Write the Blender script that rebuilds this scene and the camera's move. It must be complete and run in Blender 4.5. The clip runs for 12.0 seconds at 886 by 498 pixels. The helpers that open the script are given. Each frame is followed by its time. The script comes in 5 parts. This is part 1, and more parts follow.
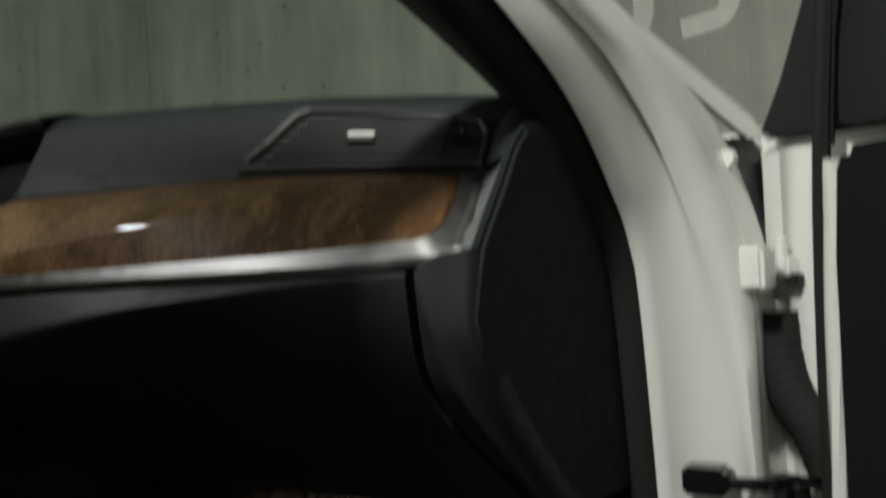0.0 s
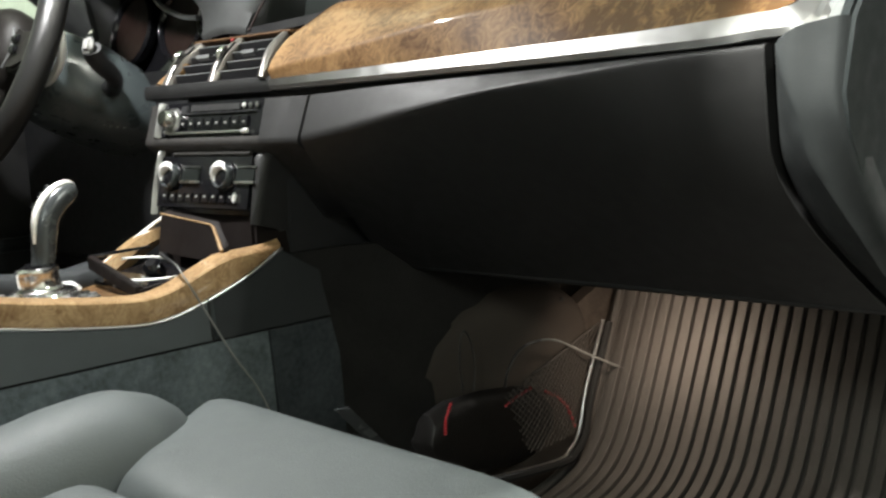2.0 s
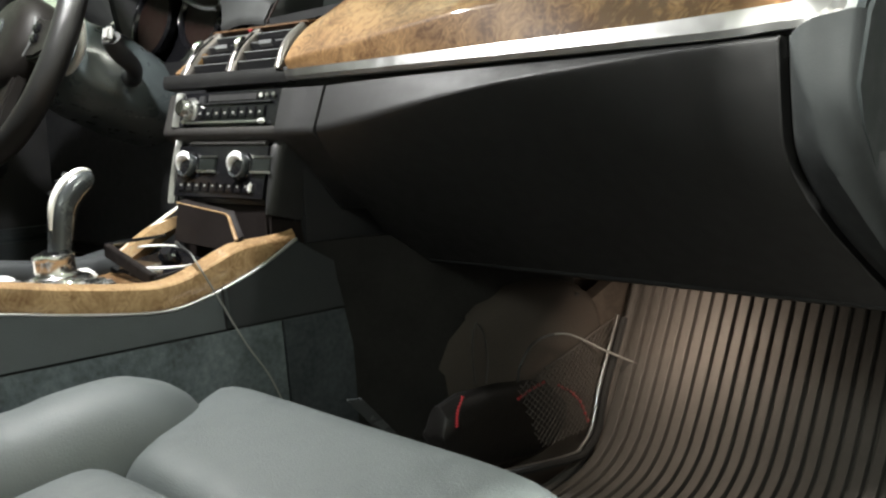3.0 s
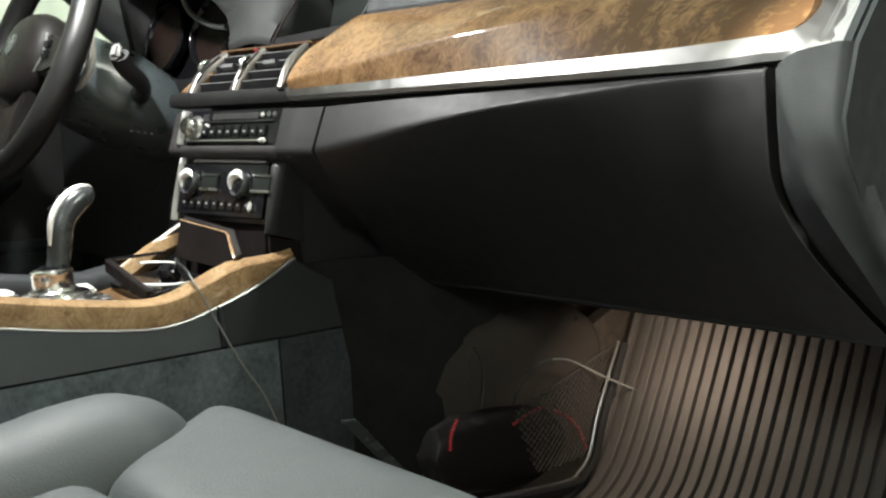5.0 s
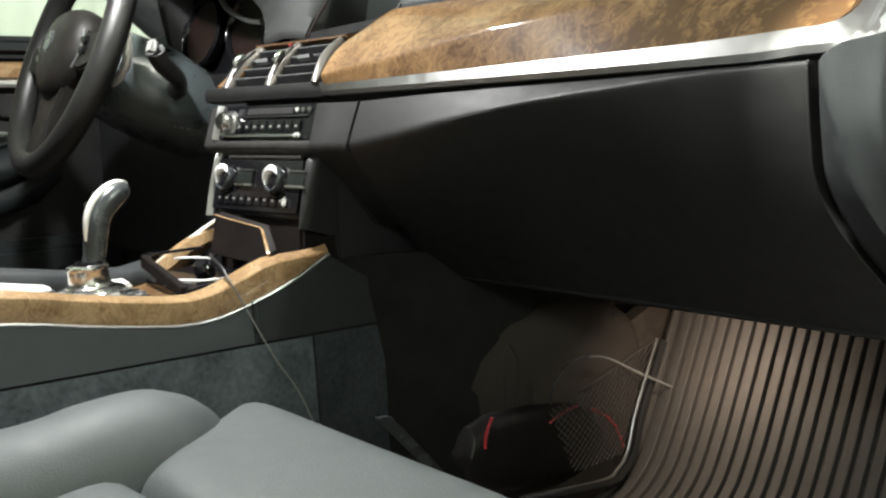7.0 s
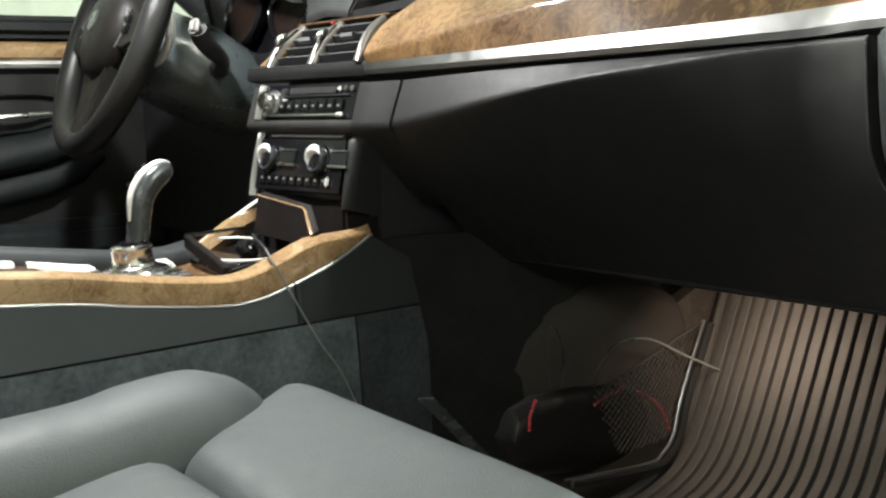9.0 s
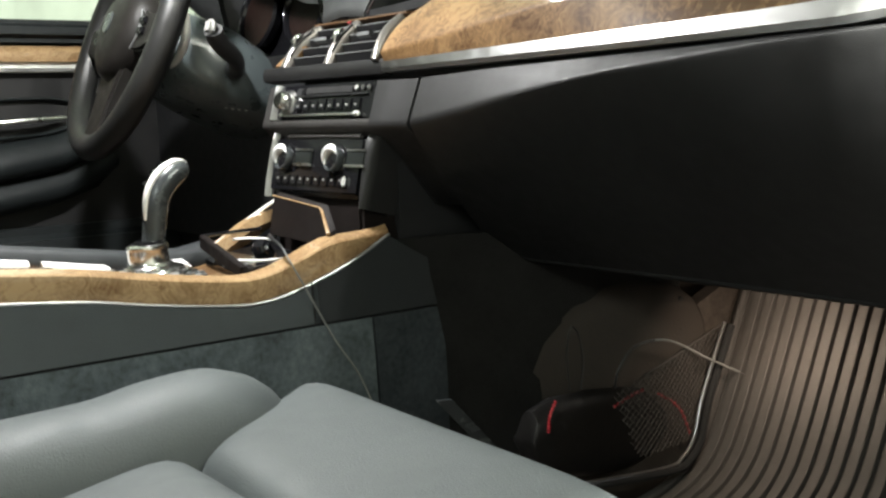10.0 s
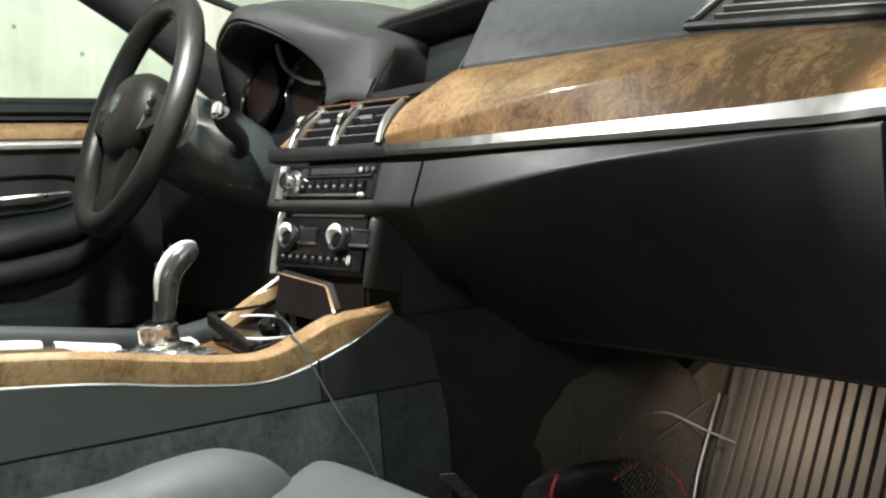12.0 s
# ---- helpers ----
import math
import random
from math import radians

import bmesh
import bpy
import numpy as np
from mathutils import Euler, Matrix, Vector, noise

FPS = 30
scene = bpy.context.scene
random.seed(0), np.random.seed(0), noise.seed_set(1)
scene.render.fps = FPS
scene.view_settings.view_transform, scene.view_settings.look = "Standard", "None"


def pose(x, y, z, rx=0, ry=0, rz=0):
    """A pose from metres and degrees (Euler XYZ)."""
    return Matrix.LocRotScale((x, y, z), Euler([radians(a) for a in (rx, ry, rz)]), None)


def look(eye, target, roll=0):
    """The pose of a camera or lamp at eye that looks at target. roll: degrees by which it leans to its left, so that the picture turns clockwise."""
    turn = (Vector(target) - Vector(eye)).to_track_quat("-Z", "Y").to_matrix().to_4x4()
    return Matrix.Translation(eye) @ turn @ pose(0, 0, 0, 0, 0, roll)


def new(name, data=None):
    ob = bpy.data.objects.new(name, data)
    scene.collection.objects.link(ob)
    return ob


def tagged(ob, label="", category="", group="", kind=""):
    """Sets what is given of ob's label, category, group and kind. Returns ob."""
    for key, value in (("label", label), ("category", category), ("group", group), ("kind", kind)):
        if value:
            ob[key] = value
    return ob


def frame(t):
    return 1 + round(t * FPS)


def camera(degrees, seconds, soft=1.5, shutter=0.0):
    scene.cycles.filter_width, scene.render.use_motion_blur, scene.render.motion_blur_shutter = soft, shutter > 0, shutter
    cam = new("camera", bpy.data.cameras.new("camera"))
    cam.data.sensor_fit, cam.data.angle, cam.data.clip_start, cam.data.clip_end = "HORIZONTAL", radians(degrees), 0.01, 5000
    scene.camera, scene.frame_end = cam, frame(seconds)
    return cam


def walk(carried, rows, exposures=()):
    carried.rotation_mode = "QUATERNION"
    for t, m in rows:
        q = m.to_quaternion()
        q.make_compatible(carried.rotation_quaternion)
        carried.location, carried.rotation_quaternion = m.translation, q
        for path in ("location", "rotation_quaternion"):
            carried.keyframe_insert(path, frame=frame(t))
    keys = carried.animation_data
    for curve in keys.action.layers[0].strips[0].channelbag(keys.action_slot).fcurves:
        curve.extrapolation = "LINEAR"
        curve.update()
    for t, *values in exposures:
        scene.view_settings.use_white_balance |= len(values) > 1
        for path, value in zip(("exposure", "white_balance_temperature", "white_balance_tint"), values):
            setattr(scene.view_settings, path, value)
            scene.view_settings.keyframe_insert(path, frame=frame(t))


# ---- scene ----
cam = camera(44.5, 12.0, soft=2.3, shutter=0.6)
PATH = [
    (0, (1.138, -0.702, 0.837), (0.107, 1.011, 0.815), -3.1),
    (0.2, (1.142, -0.703, 0.813), (0.103, 1.003, 0.71), -3.3),
    (0.3, (1.142, -0.704, 0.801), (0.092, 0.993, 0.676), -3.4),
    (0.5, (1.131, -0.706, 0.791), (0.052, 0.97, 0.632), -3.0),
    (0.6, (1.126, -0.707, 0.789), (0.024, 0.954, 0.624), -3.0),
    (1, (1.096, -0.724, 0.791), (-0.115, 0.857, 0.605), -3.0),
    (1.5, (1.083, -0.729, 0.788), (-0.256, 0.739, 0.566), -3.1),
    (2, (1.075, -0.737, 0.78), (-0.325, 0.668, 0.519), -3.0),
    (2.5, (1.078, -0.733, 0.778), (-0.346, 0.644, 0.504), -2.8),
    (3, (1.082, -0.73, 0.774), (-0.347, 0.643, 0.51), -2.4),
    (5, (1.104, -0.703, 0.78), (-0.364, 0.635, 0.547), -1.4),
    (5.5, (1.102, -0.702, 0.78), (-0.371, 0.631, 0.551), -1.3),
    (6, (1.102, -0.697, 0.781), (-0.387, 0.618, 0.549), -1.4),
    (6.5, (1.1, -0.693, 0.781), (-0.403, 0.605, 0.546), -1.4),
    (7, (1.098, -0.691, 0.781), (-0.418, 0.591, 0.538), -1.6),
    (9, (1.087, -0.685, 0.781), (-0.474, 0.534, 0.502), -1.8),
    (9.5, (1.09, -0.673, 0.784), (-0.491, 0.516, 0.491), -1.9),
    (10, (1.073, -0.687, 0.765), (-0.501, 0.522, 0.511), -1.9),
    (10.5, (1.064, -0.693, 0.788), (-0.507, 0.527, 0.574), -1.8),
    (11, (1.064, -0.694, 0.798), (-0.51, 0.53, 0.637), -1.8),
    (11.5, (1.074, -0.702, 0.794), (-0.499, 0.524, 0.649), -2.0),
    (12, (1.089, -0.718, 0.793), (-0.477, 0.517, 0.641), -2.2),
]
EXPO = [(0, -2.6), (0.3, -2.15), (0.6, -1.85), (1.0, -1.25), (1.5, -0.35), (2.0, 0.0), (2.5, 0.06), (12.0, 0.06)]
walk(cam, [(t, look(eye, target, roll)) for t, eye, target, roll in PATH], EXPO)

# ---- world and lights ----
world = bpy.data.worlds.new("garage_dark")
scene.world = world
world.use_nodes = True
world.node_tree.nodes["Background"].inputs[0].default_value = (0.02, 0.022, 0.02, 1)
world.node_tree.nodes["Background"].inputs[1].default_value = 0.3


def lamp(name, kind, energy, color, m, size=0.1, size_y=None, spread=180):
    data = bpy.data.lights.new(name, kind)
    data.energy, data.color = energy, color
    if kind == "AREA":
        data.size = size
        data.spread = radians(spread)
        if size_y:
            data.shape, data.size_y = "RECTANGLE", size_y
    else:
        data.shadow_soft_size = size
    ob = new(name, data)
    ob.matrix_world = m
    return ob


COOL = (0.93, 1.0, 0.90)
# no garage fitting is in view; lamp places are assumed from lit surfaces
lamp("garage_tube_beside", "AREA", 540, (0.99, 1.0, 0.93), look((0.80, -1.28, 2.58), (1.0, 0.1, 0.6)), 0.14, 0.4)
# added fill that lifts the dark cabin, no known fitting
lamp("added_fill_behind", "AREA", 66, COOL, look((2.2, -2.6, 2.58), (0.6, -0.6, 0.5)), 0.15, 1.2)
lamp("garage_tube_ahead", "AREA", 46, COOL, look((-1.65, 0.6, 2.58), (-3.4, 0.6, 1.5)), 0.15, 1.4)
lamp("garage_tube_front", "AREA", 52, (1.0, 0.98, 0.90), look((1.7, 0.45, 2.58), (0.9, 0.6, 0.9)), 0.15, 1.2)
lamp("dome_lamp_light", "AREA", 14.8, (0.98, 0.98, 0.97), look((-0.06, -0.30, 1.262), (0.0, -0.26, 0)), 0.06, 0.05)
lamp("footwell_lamp_light", "AREA", 0.35, (1.0, 0.80, 0.62), look((0.382, 0.270, 0.553), (0.362, 0.352, 0.450)), 0.045, 0.02, 150)


# ---- materials ----
def mat(name, color, rough=0.5, metal=0.0, vary=0.15, scale=40.0, bump=0.1, bump_scale=400.0, coat=0.0, spec=0.5, vary_big=3.0):
    """A surface with two scales of unevenness in colour and gloss, and a fine relief."""
    m = bpy.data.materials.new(name)
    m.use_nodes = True
    nt = m.node_tree
    bs = nt.nodes["Principled BSDF"]
    bs.inputs["Metallic"].default_value = metal
    bs.inputs["Coat Weight"].default_value = coat
    bs.inputs["Coat Roughness"].default_value = 0.06
    bs.inputs["Specular IOR Level"].default_value = spec
    tc = nt.nodes.new("ShaderNodeTexCoord")
    n1, n2, n3 = (nt.nodes.new("ShaderNodeTexNoise") for _ in range(3))
    for n, s in ((n1, scale), (n2, vary_big), (n3, bump_scale)):
        n.inputs["Scale"].default_value = s
        n.inputs["Detail"].default_value = 4
        nt.links.new(tc.outputs["Object"], n.inputs["Vector"])
    add = nt.nodes.new("ShaderNodeMath")
    add.operation = "ADD"
    nt.links.new(n1.outputs["Fac"], add.inputs[0])
    nt.links.new(n2.outputs["Fac"], add.inputs[1])
    ramp = nt.nodes.new("ShaderNodeMapRange")
    ramp.inputs["From Min"].default_value, ramp.inputs["From Max"].default_value = 0.6, 1.4
    ramp.inputs["To Min"].default_value, ramp.inputs["To Max"].default_value = 1 - vary, 1 + vary
    nt.links.new(add.outputs[0], ramp.inputs[0])
    mul = nt.nodes.new("ShaderNodeMix")
    mul.data_type, mul.blend_type = "RGBA", "MULTIPLY"
    mul.inputs[0].default_value = 1
    mul.inputs[6].default_value = (*color, 1)
    nt.links.new(ramp.outputs[0], mul.inputs[7])
    nt.links.new(mul.outputs[2], bs.inputs["Base Color"])
    rr = nt.nodes.new("ShaderNodeMapRange")
    rr.inputs["From Min"].default_value, rr.inputs["From Max"].default_value = 0.3, 0.7
    rr.inputs["To Min"].default_value, rr.inputs["To Max"].default_value = rough * 0.85, min(1, rough * 1.15)
    nt.links.new(n1.outputs["Fac"], rr.inputs[0])
    nt.links.new(rr.outputs[0], bs.inputs["Roughness"])
    if bump:
        b = nt.nodes.new("ShaderNodeBump")
        b.inputs["Strength"].default_value = bump
        b.inputs["Distance"].default_value = 0.001
        nt.links.new(n3.outputs["Fac"], b.inputs["Height"])
        nt.links.new(b.outputs[0], bs.inputs["Normal"])
    return m


def wood_mat(name, dark, light, coat=0.8, flame=None):
    """Lacquered burl walnut: cloudy ground, knotty cells, fine pores, and upright darker flames past x = flame; with
    flame set, weaker light along x is put into the tone.
    """
    m = bpy.data.materials.new(name)
    m.use_nodes = True
    nt = m.node_tree
    bs = nt.nodes["Principled BSDF"]
    bs.inputs["Roughness"].default_value = 0.5
    bs.inputs["Specular IOR Level"].default_value = 0.1
    bs.inputs["Coat Weight"].default_value = coat
    bs.inputs["Coat Roughness"].default_value = 0.05
    tc = nt.nodes.new("ShaderNodeTexCoord")

    def tex(kind, vec, **values):
        n = nt.nodes.new(kind)
        for key, value in values.items():
            n.inputs[key.replace("_", " ")].default_value = value
        nt.links.new(vec, n.inputs["Vector"])
        return n

    def span(socket, a, b, c, d):
        r = nt.nodes.new("ShaderNodeMapRange")
        for k, value in zip(("From Min", "From Max", "To Min", "To Max"), (a, b, c, d)):
            r.inputs[k].default_value = value
        nt.links.new(socket, r.inputs[0])
        return r.outputs[0]

    def arith(op, a, b):
        n = nt.nodes.new("ShaderNodeMath")
        n.operation = op
        for k, v in enumerate((a, b)):
            if isinstance(v, (int, float)):
                n.inputs[k].default_value = v
            else:
                nt.links.new(v, n.inputs[k])
        return n.outputs[0]

    obj = tc.outputs["Object"]
    warp = tex("ShaderNodeTexNoise", obj, Scale=22.0, Detail=3.0)
    vm = nt.nodes.new("ShaderNodeVectorMath")
    vm.operation = "MULTIPLY_ADD"
    vm.inputs[1].default_value = (0.045, 0.045, 0.045)
    nt.links.new(warp.outputs["Color"], vm.inputs[0])
    nt.links.new(obj, vm.inputs[2])
    cloud = tex("ShaderNodeTexNoise", obj, Scale=14.0, Detail=4.0, Distortion=0.6)
    cells = tex("ShaderNodeTexVoronoi", vm.outputs[0], Scale=46.0)
    rings = arith("SINE", arith("MULTIPLY", cells.outputs["Distance"], 26.0), 0.0)
    pores = tex("ShaderNodeTexNoise", obj, Scale=330.0, Detail=3.0)
    curl = tex("ShaderNodeTexNoise", vm.outputs[0], Scale=70.0, Detail=4.0, Distortion=1.5)
    tone = arith("ADD", arith("MULTIPLY", cloud.outputs["Fac"], 0.52), arith("MULTIPLY", curl.outputs["Fac"], 0.40))
    tone = arith("ADD", tone, arith("MULTIPLY", pores.outputs["Fac"], 0.08))
    tone = arith("ADD", tone, arith("MULTIPLY", rings, 0.026))
    if flame is not None:
        mp = nt.nodes.new("ShaderNodeMapping")
        mp.inputs["Scale"].default_value = (1.0, 0.30, 0.30)
        mp.inputs["Rotation"].default_value = (0, 0.30, 0)
        nt.links.new(vm.outputs[0], mp.inputs[0])
        streak = tex("ShaderNodeTexNoise", mp.outputs[0], Scale=105.0, Detail=4.0, Distortion=0.5)
        sx = nt.nodes.new("ShaderNodeSeparateXYZ")
        nt.links.new(obj, sx.inputs[0])
        amount = span(sx.outputs[0], flame, flame + 0.16, 0.08, 1.0)
        cut = arith("MULTIPLY", span(streak.outputs["Fac"], 0.34, 0.62, -0.13, 0.05), amount)
        tone = arith("ADD", tone, cut)
        # weaker light towards the far end, put into the base colour
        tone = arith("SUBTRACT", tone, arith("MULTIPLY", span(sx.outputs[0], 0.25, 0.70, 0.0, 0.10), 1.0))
    ramp = nt.nodes.new("ShaderNodeValToRGB")
    ramp.color_ramp.elements[0].position, ramp.color_ramp.elements[0].color = 0.37, (*dark, 1)
    ramp.color_ramp.elements[1].position, ramp.color_ramp.elements[1].color = 0.60, (*light, 1)
    nt.links.new(tone, ramp.inputs[0])
    nt.links.new(ramp.outputs[0], bs.inputs["Base Color"])
    return m


def glass_mat(name):
    m = bpy.data.materials.new(name)
    m.use_nodes = True
    nt = m.node_tree
    out = nt.nodes["Material Output"]
    tr = nt.nodes.new("ShaderNodeBsdfTransparent")
    tr.inputs[0].default_value = (0.90, 0.96, 0.92, 1)
    gl = nt.nodes.new("ShaderNodeBsdfGlossy")
    gl.inputs["Roughness"].default_value = 0.01
    mx = nt.nodes.new("ShaderNodeMixShader")
    mx.inputs[0].default_value = 0.04
    nt.links.new(tr.outputs[0], mx.inputs[1])
    nt.links.new(gl.outputs[0], mx.inputs[2])
    nt.links.new(mx.outputs[0], out.inputs[0])
    return m


def glow_mat(name, color, power):
    m = bpy.data.materials.new(name)
    m.use_nodes = True
    bs = m.node_tree.nodes["Principled BSDF"]
    bs.inputs["Base Color"].default_value = (*color, 1)
    bs.inputs["Emission Color"].default_value = (*color, 1)
    bs.inputs["Emission Strength"].default_value = power
    return m


M_DASH = mat("dash_soft_black", (0.0126, 0.0125, 0.0126), 0.52, 0, 0.10, 60, 0.3, 900, 0, 0.40)
M_SIDE = mat("dash_side_black", (0.0122, 0.0140, 0.0145), 0.7, 0, 0.12, 60, 0.25, 900, 0, 0.25)
M_END = mat("end_cover_black", (0.008, 0.0085, 0.010), 0.9, 0, 0.12, 60, 0.3, 900, 0, 0.08)
M_END_SLATE = mat("end_cover_slate", (0.0120, 0.0143, 0.0147), 0.85, 0, 0.12, 60, 0.3, 900, 0, 0.10)
M_DASH_UP = mat("dash_soft_slate", (0.0070, 0.0098, 0.0104), 0.6, 0, 0.10, 60, 0.35, 900, 0, 0.4)
M_FASCIA = mat("fascia_soft_grey", (0.024, 0.0225, 0.021), 0.6, 0, 0.12, 60, 0.3, 900, 0, 0.4)
M_HOOD = mat("hood_soft_grey", (0.026, 0.0275, 0.027), 0.7, 0, 0.12, 50, 0.3, 900, 0, 0.3)
M_BAND = mat("band_satin_black", (0.022, 0.022, 0.022), 0.38, 0.4, 0.1, 60, 0.1, 700)
M_SLAT = mat("slat_black", (0.010, 0.010, 0.011), 0.38, 0, 0.1, 60, 0.1, 700)
M_DIVIDER = mat("pale_satin_plastic", (0.15, 0.14, 0.13), 0.32, 0.6, 0.12, 60, 0.1, 700)
M_BLACK = mat("black_plastic", (0.015, 0.0155, 0.0165), 0.45, 0, 0.2, 80, 0.2, 700)
M_GLOSS = mat("gloss_black", (0.006, 0.006, 0.007), 0.12, 0, 0.1, 50, 0.0, 300, 0.2, 0.35)
M_GAP = mat("dark_gap", (0.006, 0.006, 0.006), 0.9, 0, 0.1, 50, 0)
M_LEATHER = mat("grey_leather", (0.082, 0.094, 0.095), 0.58, 0, 0.14, 45, 0.5, 650, 0, 0.38)
M_CONSOLE = mat("console_leatherette", (0.047, 0.056, 0.060), 0.55, 0, 0.15, 60, 0.3, 700)
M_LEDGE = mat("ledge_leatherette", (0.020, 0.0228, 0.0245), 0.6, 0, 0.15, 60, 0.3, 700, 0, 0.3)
M_CARPET = mat("grey_carpet", (0.080, 0.096, 0.103), 0.95, 0, 0.5, 160, 1.0, 500, 0, 0.1, 25)
# darker copy of the grey carpet, with light falloff painted in
M_CARPET_SHADE = mat("front_carpet_shade", (0.036, 0.042, 0.046), 0.95, 0, 0.5, 160, 1.0, 500, 0, 0.1, 25)
M_BROWN_CARPET = mat("footwell_carpet", (0.072, 0.060, 0.051), 0.95, 0, 0.4, 160, 1.0, 500, 0, 0.1, 25)
M_RUBBER = mat("mat_rubber", (0.055, 0.050, 0.046), 0.62, 0, 0.25, 120, 0.4, 600, 0, 0.4, 12)
M_CHROME = mat("satin_chrome", (0.37, 0.37, 0.365), 0.36, 1.0, 0.06, 60, 0.05, 900)
M_SATIN = mat("bright_satin_metal", (0.80, 0.80, 0.79), 0.30, 1.0, 0.05, 60, 0)
M_BRIGHT = mat("polished_chrome", (0.80, 0.80, 0.79), 0.10, 1.0, 0.05, 60, 0)
M_LEVER = mat("lever_silver_grey", (0.15, 0.155, 0.155), 0.36, 0.25, 0.1, 60, 0.1)
M_GRIP = mat("lever_dark_silver", (0.052, 0.058, 0.060), 0.26, 0.35, 0.1, 60, 0.05)
M_COLLAR = mat("satin_collar_chrome", (0.62, 0.62, 0.61), 0.22, 1.0, 0.05, 60, 0)
M_ROLLER = mat("brushed_roller_chrome", (0.40, 0.40, 0.39), 0.22, 1.0, 0.05, 60, 0)
M_LIDBLACK = mat("ashtray_lid_brown_black", (0.008, 0.006, 0.0055), 0.6, 0, 0.2, 60, 0.1, 400, 0, 0.12)
M_INLAY = mat("frosted_chrome_inlay", (0.90, 0.90, 0.88), 0.58, 1.0, 0.04, 60, 0)
M_HUB = mat("hub_brown_black", (0.0100, 0.0088, 0.0078), 0.5, 0, 0.15, 60, 0.3, 800, 0, 0.3)
M_WHEEL = mat("wheel_leather", (0.012, 0.012, 0.0117), 0.38, 0, 0.15, 70, 0.4, 700)
M_PAINT = mat("white_car_paint", (0.70, 0.70, 0.67), 0.20, 0, 0.04, 20, 0.0, 300, 0.6)
M_SEAL = mat("rubber_seal", (0.016, 0.016, 0.016), 0.8, 0, 0.2, 60, 0.2, 400, 0, 0.15)


def concrete_mat(name, color):
    """Cast concrete: cloudy tone, upright run marks, pin holes."""
    m = mat(name, color, 0.85, 0, 0.16, 7, 0.6, 60, 0, 0.3, 1.3)
    nt = m.node_tree
    bs = nt.nodes["Principled BSDF"]
    base = bs.inputs["Base Color"].links[0].from_socket
    tc = nt.nodes.new("ShaderNodeTexCoord")
    mp = nt.nodes.new("ShaderNodeMapping")
    mp.inputs["Scale"].default_value = (5, 5, 0.6)
    nt.links.new(tc.outputs["Object"], mp.inputs[0])
    st = nt.nodes.new("ShaderNodeTexNoise")
    st.inputs["Scale"].default_value, st.inputs["Detail"].default_value = 1.0, 6
    nt.links.new(mp.outputs[0], st.inputs["Vector"])
    r = nt.nodes.new("ShaderNodeMapRange")
    r.inputs["From Min"].default_value, r.inputs["From Max"].default_value = 0.35, 0.65
    r.inputs["To Min"].default_value, r.inputs["To Max"].default_value = 0.82, 1.08
    nt.links.new(st.outputs["Fac"], r.inputs[0])
    vo = nt.nodes.new("ShaderNodeTexVoronoi")
    vo.inputs["Scale"].default_value = 9.0
    nt.links.new(tc.outputs["Object"], vo.inputs["Vector"])
    h = nt.nodes.new("ShaderNodeMapRange")
    h.inputs["From Min"].default_value, h.inputs["From Max"].default_value = 0.06, 0.10
    h.inputs["To Min"].default_value, h.inputs["To Max"].default_value = 0.35, 1.0
    nt.links.new(vo.outputs["Distance"], h.inputs[0])
    mp2 = nt.nodes.new("ShaderNodeMapping")
    mp2.inputs["Scale"].default_value = (22, 22, 2.2)
    nt.links.new(tc.outputs["Object"], mp2.inputs[0])
    run = nt.nodes.new("ShaderNodeTexNoise")
    run.inputs["Scale"].default_value, run.inputs["Detail"].default_value, run.inputs["Roughness"].default_value = 1.0, 7, 0.7
    nt.links.new(mp2.outputs[0], run.inputs["Vector"])
    r2 = nt.nodes.new("ShaderNodeMapRange")
    r2.inputs["From Min"].default_value, r2.inputs["From Max"].default_value = 0.32, 0.60
    r2.inputs["To Min"].default_value, r2.inputs["To Max"].default_value = 0.88, 1.03
    nt.links.new(run.outputs["Fac"], r2.inputs[0])
    both = nt.nodes.new("ShaderNodeMath")
    both.operation = "MULTIPLY"
    nt.links.new(r.outputs[0], both.inputs[0])
    nt.links.new(r2.outputs[0], both.inputs[1])
    mu = nt.nodes.new("ShaderNodeMath")
    mu.operation = "MULTIPLY"
    nt.links.new(both.outputs[0], mu.inputs[0])
    nt.links.new(h.outputs[0], mu.inputs[1])
    mx = nt.nodes.new("ShaderNodeMix")
    mx.data_type, mx.blend_type = "RGBA", "MULTIPLY"
    mx.inputs[0].default_value = 1
    nt.links.new(base, mx.inputs[6])
    nt.links.new(mu.outputs[0], mx.inputs[7])
    nt.links.new(mx.outputs[2], bs.inputs["Base Color"])
    return m


M_CONCRETE = concrete_mat("garage_concrete", (0.52, 0.52, 0.47))
M_FLOOR = mat("garage_floor_concrete", (0.12, 0.12, 0.11), 0.7, 0, 0.25, 6, 0.4, 80)
M_WALLPAINT = mat("white_wall_paint", (0.84, 0.84, 0.79), 0.7, 0, 0.1, 20, 0.3, 80)
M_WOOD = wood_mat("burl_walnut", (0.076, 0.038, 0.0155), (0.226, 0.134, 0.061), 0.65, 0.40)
M_WOOD_PALE = wood_mat("burl_walnut_pale", (0.170, 0.096, 0.044), (0.380, 0.255, 0.135), 1.0)
M_GLASS = glass_mat("car_glass")
M_HEADLINER = mat("headliner_fabric", (0.58, 0.57, 0.54), 0.95, 0, 0.1, 60, 0.4)
M_RED = mat("red_piping", (0.24, 0.014, 0.020), 0.3, 0, 0.1, 60, 0.1, 300, 0.3)
M_CABLE = mat("cable_grey", (0.20, 0.20, 0.19), 0.4, 0, 0.1, 60, 0)
